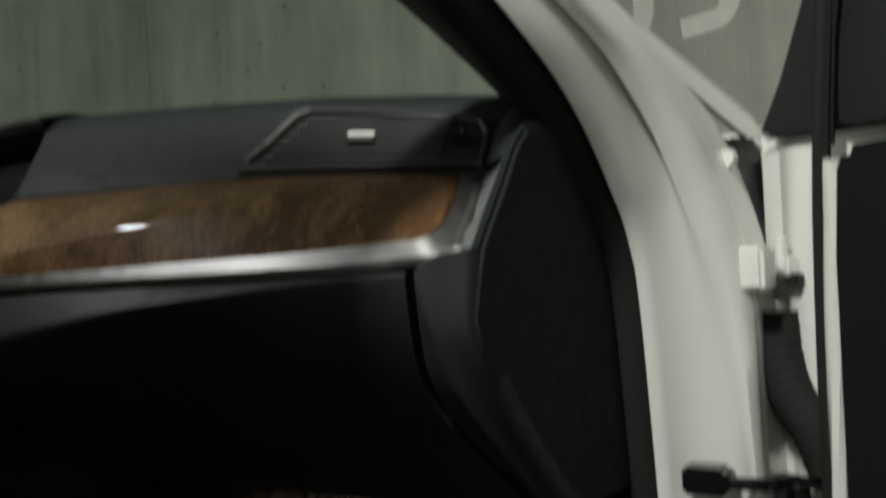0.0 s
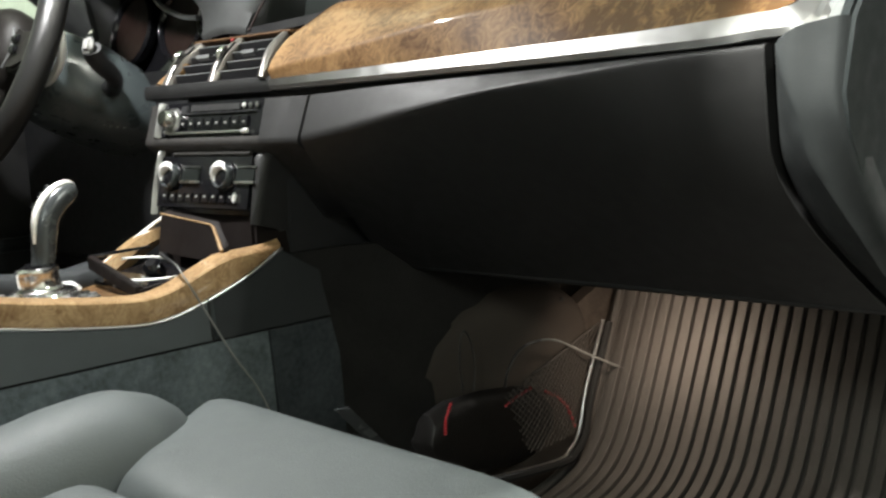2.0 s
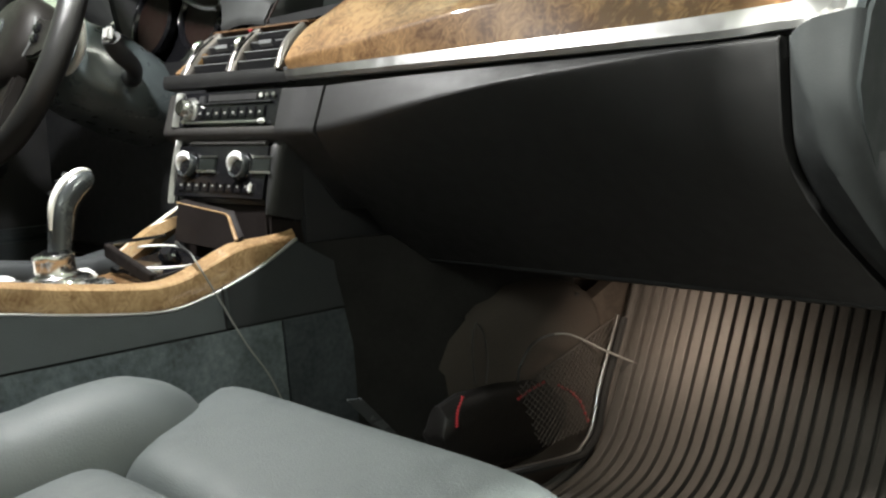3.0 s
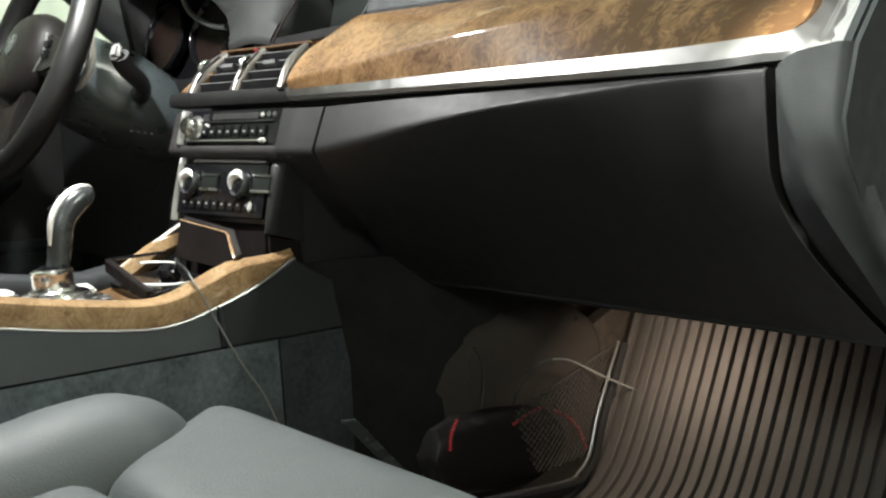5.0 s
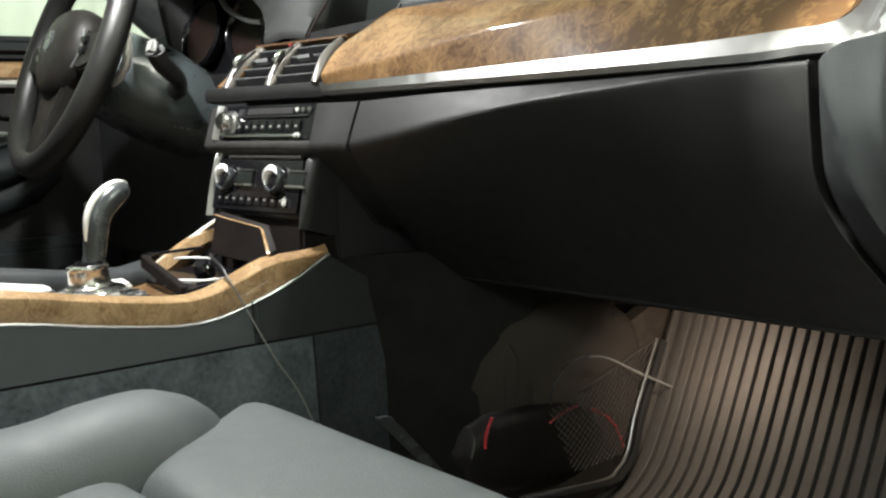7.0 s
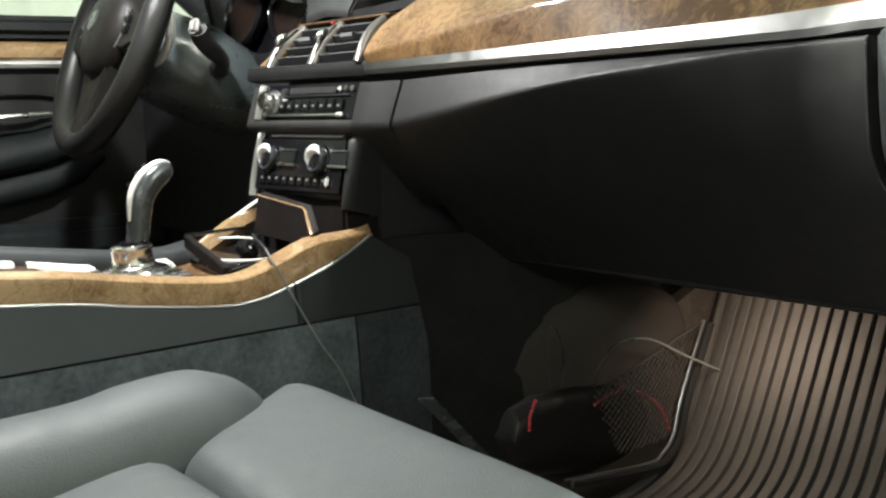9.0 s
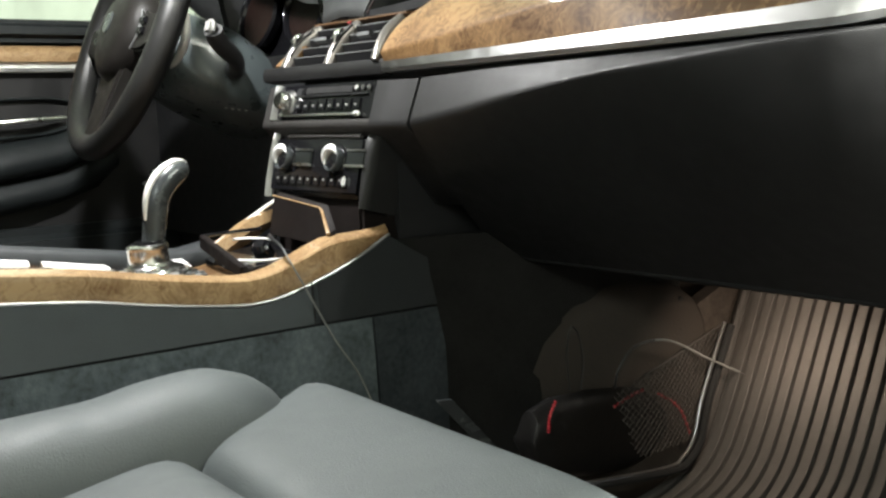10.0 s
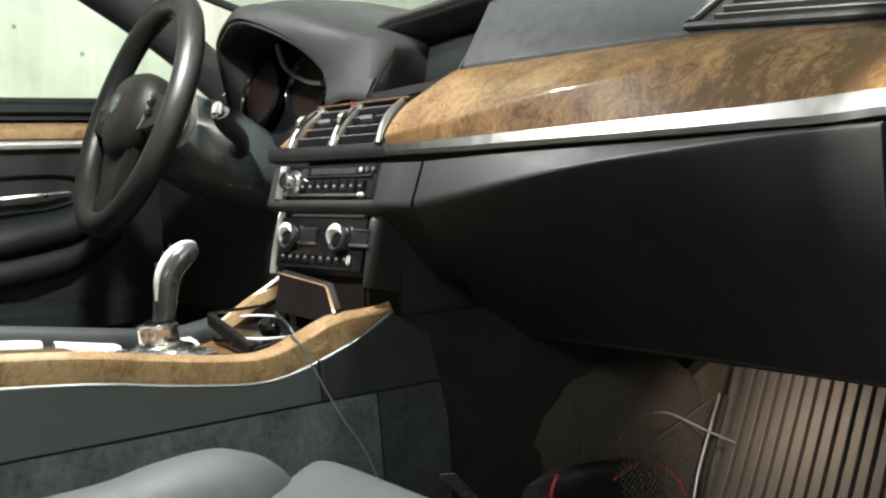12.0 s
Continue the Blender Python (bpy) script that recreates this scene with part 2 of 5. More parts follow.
M_CABLE_BLACK = mat("cable_black", (0.015, 0.015, 0.015), 0.4, 0, 0.1, 60, 0)
M_NET = mat("net_cord", (0.036, 0.031, 0.027), 0.8, 0, 0.2, 200, 0.3)


# ---- builders ----
def part(name, bm, material, parent=None, label="", smooth=True, sharp=40):
    me = bpy.data.meshes.new(name)
    bmesh.ops.recalc_face_normals(bm, faces=bm.faces)
    for f in bm.faces:
        f.smooth = smooth
    lim = radians(sharp)
    for e in bm.edges:
        if len(e.link_faces) == 2 and e.calc_face_angle(0) > lim:
            e.smooth = False
    bm.to_mesh(me)
    bm.free()
    me.materials.append(material)
    ob = new(name, me)
    if parent:
        ob.parent = parent
    if label:
        ob["label"] = label
    return ob


def thing(name, label, category, at=(0, 0, 0), group="", kind=""):
    ob = new(name)
    ob.empty_display_size = 0.05
    return tagged(ob, label, category, group, kind)


def loft(rows, closed=False, caps=False, bm=None):
    """Skin between rows of points; closed: each row is a ring."""
    bm = bm or bmesh.new()
    vs = [[bm.verts.new(p) for p in r] for r in rows]
    n = len(rows[0])
    for a, b in zip(vs, vs[1:]):
        for i in range(n if closed else n - 1):
            j = (i + 1) % n
            bm.faces.new((a[i], a[j], b[j], b[i]))
    if caps and closed:
        bm.faces.new(vs[0][::-1])
        bm.faces.new(vs[-1])
    return bm


def sheet(rows, thick):
    """A skin with thickness: the rows and their copy moved by the vector thick."""
    bm = loft(rows)
    ret = bmesh.ops.extrude_face_region(bm, geom=bm.faces[:])
    bmesh.ops.translate(bm, vec=thick, verts=[v for v in ret["geom"] if isinstance(v, bmesh.types.BMVert)])
    return bm


def slab(poly, thick, bevel=0.0):
    """A flat outline drawn out along the vector thick, with rounded edges."""
    bm = bmesh.new()
    f = bm.faces.new([bm.verts.new(p) for p in poly])
    ret = bmesh.ops.extrude_face_region(bm, geom=[f])
    bmesh.ops.translate(bm, vec=thick, verts=[v for v in ret["geom"] if isinstance(v, bmesh.types.BMVert)])
    if bevel:
        bmesh.ops.bevel(bm, geom=bm.edges[:], offset=bevel, segments=2, affect="EDGES")
    return bm


def box(c, s, bevel=0.003, rot=(0, 0, 0), seg=2):
    bm = bmesh.new()
    bmesh.ops.create_cube(bm, size=1, matrix=pose(*c, *rot) @ Matrix.Diagonal((*s, 1)))
    if bevel:
        bmesh.ops.bevel(bm, geom=bm.edges[:], offset=bevel, segments=seg, affect="EDGES")
    return bm


def curve_pts(pts, n):
    """Points on a smooth line through the given ones."""
    P = [Vector(p) for p in pts]
    P = [2 * P[0] - P[1]] + P + [2 * P[-1] - P[-2]]
    out, seg = [], len(P) - 3
    for k in range(n):
        u = k / (n - 1) * seg
        i = min(int(u), seg - 1)
        t = u - i
        a, b, c, d = P[i:i + 4]
        out.append(0.5 * ((2 * b) + (c - a) * t + (2 * a - 5 * b + 4 * c - d) * t * t + (3 * b - a - 3 * c + d) * t ** 3))
    return out


def tube(pts, r, n=10, closed=False, flat=1.0, up=(0, 0, 1)):
    """A round bar along points; r one radius or one for each point; flat squeezes it across up."""
    P = [Vector(p) for p in pts]
    rows, U = [], Vector(up)
    for i, p in enumerate(P):
        a = P[i - 1] if (i or closed) else P[i]
        b = P[(i + 1) % len(P)] if (i < len(P) - 1 or closed) else P[i]
        d = (b - a).normalized()
        s = d.cross(U)
        s = s.normalized() if s.length > 1e-4 else Vector((1, 0, 0))
        w = s.cross(d).normalized()
        R = r[i] if isinstance(r, (list, tuple)) else r
        rows.append([p + R * (math.cos(2 * math.pi * k / n) * s * flat + math.sin(2 * math.pi * k / n) * w) for k in range(n)])
    if closed:
        rows.append(rows[0])
        bm = loft(rows, True)
        bmesh.ops.remove_doubles(bm, verts=bm.verts[:], dist=1e-6)
        return bm
    return loft(rows, True, True)


def lathe(prof, m, n=32):
    """A turned body: (radius, height) pairs round the z axis of the pose m."""
    rows = [[m @ Vector((r * math.cos(2 * math.pi * k / n), r * math.sin(2 * math.pi * k / n), z)) for k in range(n)] for r, z in prof]
    return loft(rows, True, True)


def merge(*bms):
    out = bmesh.new()
    for b in bms:
        me = bpy.data.meshes.new("tmp")
        b.to_mesh(me)
        b.free()
        out.from_mesh(me)
        bpy.data.meshes.remove(me)
    return out


def lerp(a, b, t):
    return a + (b - a) * t


def smooth01(t):
    t = max(0.0, min(1.0, t))
    return t * t * (3 - 2 * t)


def table(x, pairs):
    """Straight-line look-up in (x, value) pairs."""
    if x <= pairs[0][0]:
        return pairs[0][1]
    for (a, p), (b, q) in zip(pairs, pairs[1:]):
        if x <= b:
            return lerp(p, q, (x - a) / (b - a))
    return pairs[-1][1]


# ---- more materials ----
M_TUBE = glow_mat("tube_glow", (0.96, 1.0, 0.92), 0.9)
M_LAMP = glow_mat("lamp_lens", (1.0, 0.93, 0.82), 6.0)
M_WOOD_BROWN = wood_mat("walnut_brown", (0.038, 0.019, 0.010), (0.100, 0.056, 0.029), 0.7)
M_BROWN_DIAL = mat("dial_brown_black", (0.013, 0.0068, 0.0055), 0.55, 0, 0.2, 60, 0, 300, 0, 0.12)
M_SCREEN = mat("dark_screen", (0.010, 0.012, 0.011), 0.35, 0, 0.1, 30, 0, 300, 0.0, 0.3)
M_BAG = mat("pouch_black", (0.007, 0.0065, 0.006), 0.42, 0, 0.2, 60, 0.9, 90, 0, 0.3)
M_COLUMN = mat("column_grey", (0.056, 0.068, 0.070), 0.30, 0, 0.04, 60, 0.0, 800, 0, 0.8)
# carpet near black: the shade under the dash is in its colour
M_FLANK_SHADE = mat("shade_tone_carpet", (0.0125, 0.012, 0.0115), 0.95, 0, 0.4, 160, 0.8, 500, 0, 0.1, 25)
M_TRIMBROWN = mat("trim_brown_grey", (0.036, 0.030, 0.0255), 0.85, 0, 0.25, 90, 0.6, 400, 0, 0.2)


# ---- garage ----
def garage():
    f = part("floor", box((0, 0, -0.1), (9, 9, 0.2), 0), M_FLOOR)
    tagged(f, "grey concrete garage floor", "floor", kind="structure")
    c = part("ceiling", box((0, 0, 2.75), (9, 9, 0.2), 0), M_CONCRETE)
    tagged(c, "bare concrete garage ceiling", "ceiling", kind="structure")
    for nm, cc, ss in (("wall_front", (0, 2.95, 1.3), (9, 0.2, 2.7)), ("wall_left", (-2.6, -0.3, 1.3), (0.2, 6.29, 2.7)),
                       ("wall_right", (3.6, -0.3, 1.3), (0.2, 6.29, 2.7)), ("wall_back", (0, -3.6, 1.3), (9, 0.2, 2.7))):
        tagged(part(nm, box(cc, ss, 0), M_CONCRETE), "stained greenish grey concrete garage wall", "wall", kind="structure")
    # painted strokes of a bay mark that cannot be read
    mark = thing("bay_mark", "white painted bay mark on the concrete wall", "wall marking")

    def stroke(pts, w):
        rows = []
        P = curve_pts([(x, 0, z) for x, z in pts], 24)
        for i, p in enumerate(P):
            d = (P[min(i + 1, 23)] - P[max(i - 1, 0)]).normalized()
            s = Vector((-d.z, 0, d.x)) * w
            rows.append([Vector((p.x, 2.846, p.z)) + s, Vector((p.x, 2.846, p.z)) - s])
        part("stroke", sheet(rows, Vector((0, 0.004, 0))), M_WALLPAINT, mark)

    stroke([(-0.16, 1.78), (-0.155, 1.66), (-0.15, 1.56), (-0.185, 1.475)], 0.035)
    stroke([(-0.02, 1.49), (0.06, 1.50), (0.125, 1.52), (0.155, 1.60), (0.13, 1.68), (0.03, 1.72), (0.02, 1.85)], 0.033)


garage()


def tube_light(x, y, turn, length):
    """A ceiling fitting added out of view over a lamp: tray, two end caps, one glowing tube."""
    m = pose(x, y, 2.625, 0, 0, turn)
    t = thing("ceiling_light", "added unseen ceiling fitting with one lit tube", "ceiling light", group="garage ceiling lights")
    for nm, c, s, material in (("tray", (0, 0, 0.010), (0.10, length + 0.1, 0.028), M_WALLPAINT), ("end_cap", (0, length / 2 + 0.02, -0.018), (0.04, 0.03, 0.04), M_WALLPAINT), ("end_cap", (0, -length / 2 - 0.02, -0.018), (0.04, 0.03, 0.04), M_WALLPAINT)):
        bm = box(c, s, 0.004)
        bmesh.ops.transform(bm, matrix=m, verts=bm.verts[:])
        part(nm, bm, material, t)
    part("tube", tube([m @ Vector((0, k * length / 2, -0.018)) for k in (-1, 0, 1)], 0.013, 12), M_TUBE, t, "glowing tube")


# these fittings are unseen, added above the four ceiling lamps
tube_light(0.80, -1.28, 0, 0.4)
tube_light(-1.65, 0.6, 0, 1.4)
tube_light(2.2, -2.6, 0, 1.2)
tube_light(1.7, 0.45, 0, 1.2)


# ---- dashboard ----
def lid_top(x):
    return 0.801 + (x - 0.15) / 0.53 * 0.009


def wood_low(x):
    return Vector((x, table(x, [(0.1, -0.012), (0.5, -0.006), (0.62, -0.001), (0.70, 0.004)]), lid_top(x) + table(x, [(0.1, 0.0175), (0.55, 0.021), (0.7, 0.0255)])))


def wood_top(x):
    return Vector((x, table(x, [(0.10, 0.030), (0.134, 0.059), (0.464, 0.080), (0.70, 0.112)]), table(x, [(0.10, 0.872), (0.134, 0.900), (0.464, 0.903), (0.70, 0.889)])))


def dash_height(x):
    return table(x, [(0.10, 0.998), (0.30, 0.992), (0.50, 0.982), (0.62, 0.972), (0.73, 0.958)])


def panel_pt(x, s, out=0.0):
    """A place on the slanted upper panel: s 0 at the wood, 1 at the rounded top edge."""
    b = wood_top(x)
    h = dash_height(x) - 0.012
    p = Vector((x, b.y + 0.005, b.z + 0.004)).lerp(Vector((x, b.y + 0.055, h)), s)
    return p + out * Vector((0, -0.80, 0.60))


dash = thing("dashboard", "black soft-touch dashboard with burl walnut and satin chrome trim", "dashboard")
CREST = [(-0.15, 0.7505), (0.10, 0.7505), (0.155, 0.7515), (0.231, 0.761), (0.332, 0.778), (0.400, 0.7878), (0.467, 0.795), (0.528, 0.800), (0.56, 0.8035), (0.62, 0.808), (0.70, 0.811)]
RIM = [(0.10, 0.7985), (0.165, 0.800), (0.264, 0.8035), (0.381, 0.8065), (0.512, 0.8085), (0.595, 0.811), (0.70, 0.8135)]


def eased(x, pairs, w=0.03):
    """The table, rounded over w to either side."""
    return sum(table(x + w * k / 4, pairs) for k in range(-4, 5)) / 9


def lid_profile(x, n=52):
    """(y, z) points down the glovebox lid: flat upper face, crest, and a lower face that turns under."""
    k = smooth01((x - 0.40) / 0.26)
    t = Vector((-0.0125, table(x, RIM) - 0.001))
    c = Vector((lerp(-0.0275, -0.0165, smooth01((x - 0.40) / 0.22)), eased(x, CREST) if x > 0.2 else table(x, CREST)))
    b = Vector((0.140, 0.590))
    a = lerp(radians(41), radians(2), k)
    ctl = c + 0.078 * Vector((math.sin(a), -math.cos(a)))
    pts = [t.lerp(c, i / 12) for i in range(12)] + [(1 - v) ** 2 * c + 2 * v * (1 - v) * ctl + v * v * b for v in [i / (n - 13) for i in range(n - 12)]]
    for _ in range(round(2 + 8 * k)):
        pts = [pts[0]] + [(p + 2 * q + r) / 4 for p, q, r in zip(pts, pts[1:], pts[2:])] + [pts[-1]]
    return pts


def dashboard():
    xs = [0.102 + (0.701 - 0.102) * i / 48 for i in range(49)]
    rows = []
    nrm = Vector((0, -0.75, 0.66))
    for i in range(65):
        u = i / 64
        r = []
        for k in range(45):
            v = k / 44
            x = lerp(0.102, table(v, [(0, 0.688), (0.06, 0.697), (0.14, 0.701), (0.28, 0.699), (0.5, 0.692), (0.7, 0.684), (1, 0.671)]), u)
            vr = table(x, [(0.10, 0.07), (0.157, 0.11), (0.224, 0.17), (0.31, 0.25), (0.35, 0.295), (0.42, 0.36), (0.5, 0.45), (0.6, 0.58), (0.7, 0.72)])
            amp = table(x, [(0.10, 0.010), (0.20, 0.0115), (0.35, 0.0175), (0.5, 0.0155), (0.62, 0.0090), (0.7, 0.006)])
            lo, hi = wood_low(x), wood_top(x)
            hgt = amp * v / vr if v < vr else amp * (1 - ((v - vr) / (1 - vr)) ** 2)
            r.append(lo.lerp(hi, v) + nrm * (hgt + 0.012 * v * (1 - v)))
        rows.append(r)
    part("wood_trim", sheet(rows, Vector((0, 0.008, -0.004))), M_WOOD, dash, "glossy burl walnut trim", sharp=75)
    # dark joint over the wood
    rows = [[wood_top(x) + Vector((0, -0.001, -0.001)), panel_pt(x, 0.03, -0.004)] for x in xs[3:-1]]
    part("joint", sheet(rows, Vector((0, 0.006, -0.006))), M_GAP, dash)

    # chrome strip: a long face that turns up round the end of the wood
    inner = [wood_low(x) + Vector((0, -0.003, 0)) for x in (0.102, 0.2, 0.3, 0.4, 0.5, 0.57, 0.63)]
    inner += [Vector(p) for p in ((0.667, 0.000, 0.8350), (0.692, 0.001, 0.8362), (0.7012, 0.018, 0.8440), (0.6976, 0.045, 0.857), (0.685, 0.076, 0.873), (0.671, 0.110, 0.890))]
    outer = [Vector((x, table(x, [(0.1, -0.0145), (0.35, -0.0165), (0.6, -0.0145), (0.7, -0.012)]), lid_top(x) + table(x, [(0.12, 0.0075), (0.25, 0.0058), (0.55, 0.0045)]))) for x in (0.102, 0.2, 0.3, 0.4, 0.5, 0.58, 0.645)]
    outer += [Vector(p) for p in ((0.680, -0.0115, 0.8165), (0.711, -0.009, 0.8185), (0.7200, 0.006, 0.8275), (0.712, 0.040, 0.846), (0.700, 0.080, 0.866), (0.686, 0.117, 0.8865))]
    rows = []
    A, B = curve_pts(inner, 80), curve_pts(outer, 80)
    for i, (a, b) in enumerate(zip(A, B)):
        turn = smooth01((i / 79 - 0.60) / 0.2)
        bulge = Vector((0.0015 * turn, -0.002, 0.0025))
        side = Vector((0.010 * turn, 0.012, -0.001))
        rows.append([a + Vector((0, 0.006, -0.002)), a, a.lerp(b, 0.12) + bulge, a.lerp(b, 0.82) + bulge, b, b + side])
    part("chrome_strip", sheet(rows, Vector((0, 0.004, 0))), M_CHROME, dash, "satin chrome trim strip", sharp=20)
    rows = [[(x, -0.006, lid_top(x) + 0.012), (x, 0.002, lid_top(x) - 0.012)] for x in (0.06, 0.3, 0.5, 0.70)]
    part("joint", sheet(rows, Vector((0, 0.01, 0))), M_GAP, dash)

    # slanted upper panel and dash top
    rows = []
    for i in range(41):
        x = 0.142 + (0.712 - 0.142) * i / 40
        b, h = panel_pt(x, 1), dash_height(x)
        r = [panel_pt(x, s) for s in (0, 0.03, 0.3, 0.6, 0.85)]
        r += [panel_pt(x, 1), (x, b.y + 0.010, h - 0.0065), (x, b.y + 0.026, h - 0.001), (x, b.y + 0.06, h + 0.002), (x, b.y + 0.18, h + 0.003), (x, 0.55, h - 0.008), (x, 0.86, 0.950)]
        rows.append(r)
    part("upper_panel", sheet(rows, Vector((0, 0.004, -0.012))), M_DASH_UP, dash, "slate black soft upper dash panel", sharp=60)

    # side air vent set into the upper panel
    def vp(x, s, o=0.002):
        return panel_pt(x, s, o)

    loop = [(0.444, 0.05), (0.468, 0.45), (0.484, 0.82), (0.496, 0.90), (0.56, 0.86), (0.655, 0.77), (0.676, 0.69), (0.686, 0.50), (0.690, 0.05)]
    L = [vp(x, s, 0.0035) for x, s in loop]
    ring = []
    for a, b in zip(L, L[1:] + L[:1]):
        ring += [a.lerp(b, t / 6) for t in range(6)]
    vent = part("air_vent", tube(ring, 0.0042, 8, True, 1.0, (0, -0.8, 0.6)), M_BLACK, dash, "black slatted side air vent")
    bm = bmesh.new()
    bm.faces.new([bm.verts.new(vp(x, s, 0.0015)) for x, s in loop])
    part("backing", bm, M_GAP, vent, smooth=False)
    for k in range(6):
        s = 0.14 + k * 0.115
        x0 = lerp(0.458, 0.496, s / 0.8) + 0.006
        rows = [[vp(x, s - 0.022, 0.002), vp(x, s + 0.014, 0.0052), vp(x, s + 0.022, 0.004)] for x in (x0, 0.54, 0.60, 0.648)]
        part("slat", sheet(rows, Vector((0, 0.001, -0.001))), M_BLACK, vent)
        part("slat_edge", tube([r[1] for r in rows], 0.0008, 6), M_LEVER, vent)
    rows = [[vp(x, 0.35, 0.004), vp(x, 0.36, 0.009), vp(x, 0.44, 0.010), vp(x, 0.46, 0.004)] for x in (0.553, 0.555, 0.578, 0.580)]
    part("tab", sheet(rows, Vector((0, 0.002, -0.001))), M_BLACK, vent)
    rows = [[vp(x, 0.425, 0.0105), vp(x, 0.48, 0.0100)] for x in (0.553, 0.566, 0.580)]
    part("tab_chrome", sheet(rows, Vector((0, 0.001, -0.001))), M_INLAY, vent, "chrome tab edge")
    part("thumb_wheel", box(vp(0.664, 0.38, 0.003), (0.018, 0.008, 0.030), 0.003, (38, 0, 8)), M_DASH_UP, vent)
    part("thumb_wheel_ridge", box(vp(0.668, 0.38, 0.007), (0.004, 0.004, 0.024), 0.001, (38, 0, 8)), M_LEVER, vent)

    # glovebox lid
    right = [(0.590, 0.722), (0.610, 0.711), (0.638, 0.700), (0.666, 0.689), (0.690, 0.682), (0.716, 0.678), (0.737, 0.680), (0.757, 0.6845), (0.777, 0.688), (0.795, 0.690), (0.815, 0.690)]
    left = [(0.59, 0.112), (0.70, 0.146), (0.752, 0.1635), (0.802, 0.1685)]

    def lid_row(x0, x1, n, shift=0.0):
        rows = []
        for i in range(n + 1):
            u = lerp(x0, x1, i / n)
            r = []
            for k in range(52):
                x = lerp(0.15, 0.68, u)
                for _ in range(3):
                    y, z = lid_profile(x)[k]
                    x = lerp(table(z, left), table(z, right), u)
                r.append((x, y + shift, z))
            rows.append(r)
        return rows

    part("glovebox_lid", sheet(lid_row(0, 1, 48), Vector((0, 0.012, 0.0))), M_DASH, dash, "dark glovebox lid", sharp=28)
    part("glovebox_body", sheet(lid_row(-0.02, 0.985, 8, 0.016), Vector((0, 0.05, 0.0))), M_GAP, dash)
    # raised bead along the lid's free edge
    edge = [(table(z, right) - 0.0005, y - 0.0006, z) for y, z in lid_profile(0.684)[2:]]
    part("lid_bead", tube(edge, 0.0011, 6), M_DASH, dash)
    # soft rolled piece between lid and end panel
    seam = [(table(z, right) + 0.007, y - 0.001, z) for y, z in lid_profile(0.684)[2::7]]
    mid = [(0.716, -0.017, 0.823), (0.7165, -0.021, 0.775), (0.719, -0.015, 0.747), (0.724, -0.003, 0.718), (0.731, 0.018, 0.690), (0.737, 0.046, 0.660), (0.740, 0.088, 0.622), (0.741, 0.123, 0.600)]
    end = [(0.738, -0.004, 0.828), (0.7385, -0.012, 0.7745), (0.740, -0.005, 0.747), (0.7415, 0.013, 0.7185), (0.743, 0.036, 0.688), (0.744, 0.061, 0.660), (0.744, 0.100, 0.622), (0.744, 0.130, 0.600)]
    rows = []
    for a, b, c in zip(curve_pts(seam, 44), curve_pts(mid, 44), curve_pts(end, 44)):
        r = [a + Vector((0, 0.02, 0)), a + Vector((0, 0.004, 0)), a + Vector((0.0012, 0.0005, 0))]
        r += [a.lerp(b, v) + Vector((0, -0.0035 * math.sin(math.pi * v), 0)) for v in (0.2, 0.4, 0.6, 0.8)]
        r += [b, b.lerp(c, 0.25) + Vector((0, 0.0004, 0)), b.lerp(c, 0.5) + Vector((0, 0.0012, 0)), b.lerp(c, 0.75) + Vector((0, 0.0006, 0)), c, c + Vector((0.003, 0.003, 0)), c + Vector((0.004, 0.02, 0))]
        rows.append(r)
    part("side_trim", sheet(rows, Vector((0, 0.012, 0))), M_SIDE, dash, sharp=70)
    # rounded corner above the chrome end, and the flank behind the chrome
    rows = []
    for a, b in zip(curve_pts([(0.690, 0.116, 0.893), (0.695, 0.138, 0.930), (0.700, 0.172, 0.953), (0.70, 0.25, 0.960)], 12), curve_pts([(0.729, 0.085, 0.898), (0.735, 0.118, 0.925), (0.738, 0.17, 0.942), (0.74, 0.25, 0.946)], 12)):
        rows.append([a, a.lerp(b, 0.35) + Vector((0.002, -0.006, 0.004)), a.lerp(b, 0.7) + Vector((0.003, -0.005, 0.004)), b, b + Vector((0.002, 0.03, -0.004))])
    part("corner_cap", sheet(rows, Vector((0, 0.012, -0.004))), M_DASH_UP, dash, sharp=60)
    rows = [[(0.714, -0.002, 0.820), (0.724, 0.002, 0.820), (0.732, 0.008, 0.822)], [(0.708, 0.056, 0.848), (0.720, 0.050, 0.852), (0.733, 0.044, 0.866)], [(0.687, 0.120, 0.884), (0.712, 0.100, 0.892), (0.734, 0.076, 0.902)]]
    part("flank", sheet(rows, Vector((0, 0.02, 0))), M_LEVER, dash, sharp=60)
    # end panel
    out = [(0.120, 0.930), (0.096, 0.924), (0.076, 0.909), (0.048, 0.874), (0.008, 0.828), (-0.009, 0.775), (-0.002, 0.747), (0.015, 0.7185), (0.038, 0.688), (0.063, 0.660), (0.102, 0.622), (0.131, 0.600), (0.22, 0.588), (0.40, 0.578), (0.40, 0.94), (0.25, 0.945)]
    part("end_panel", slab([(0.732, y, z) for y, z in out], Vector((0.013, 0, 0)), 0.004), M_END_SLATE, dash, "plain slate-grey dash end cover")
    rows = [[(x, 0.135, 0.593), (x, 0.25, 0.585), (x, 0.42, 0.575), (x, 0.60, 0.60)] for x in (0.10, 0.3, 0.5, 0.715)]
    part("underside", sheet(rows, Vector((0, 0, 0.02))), M_BLACK, dash)
    part("footwell_lamp", box((0.382, 0.280, 0.575), (0.06, 0.03, 0.010), 0.003), M_LAMP, dash, "small lit footwell lamp")


dashboard()


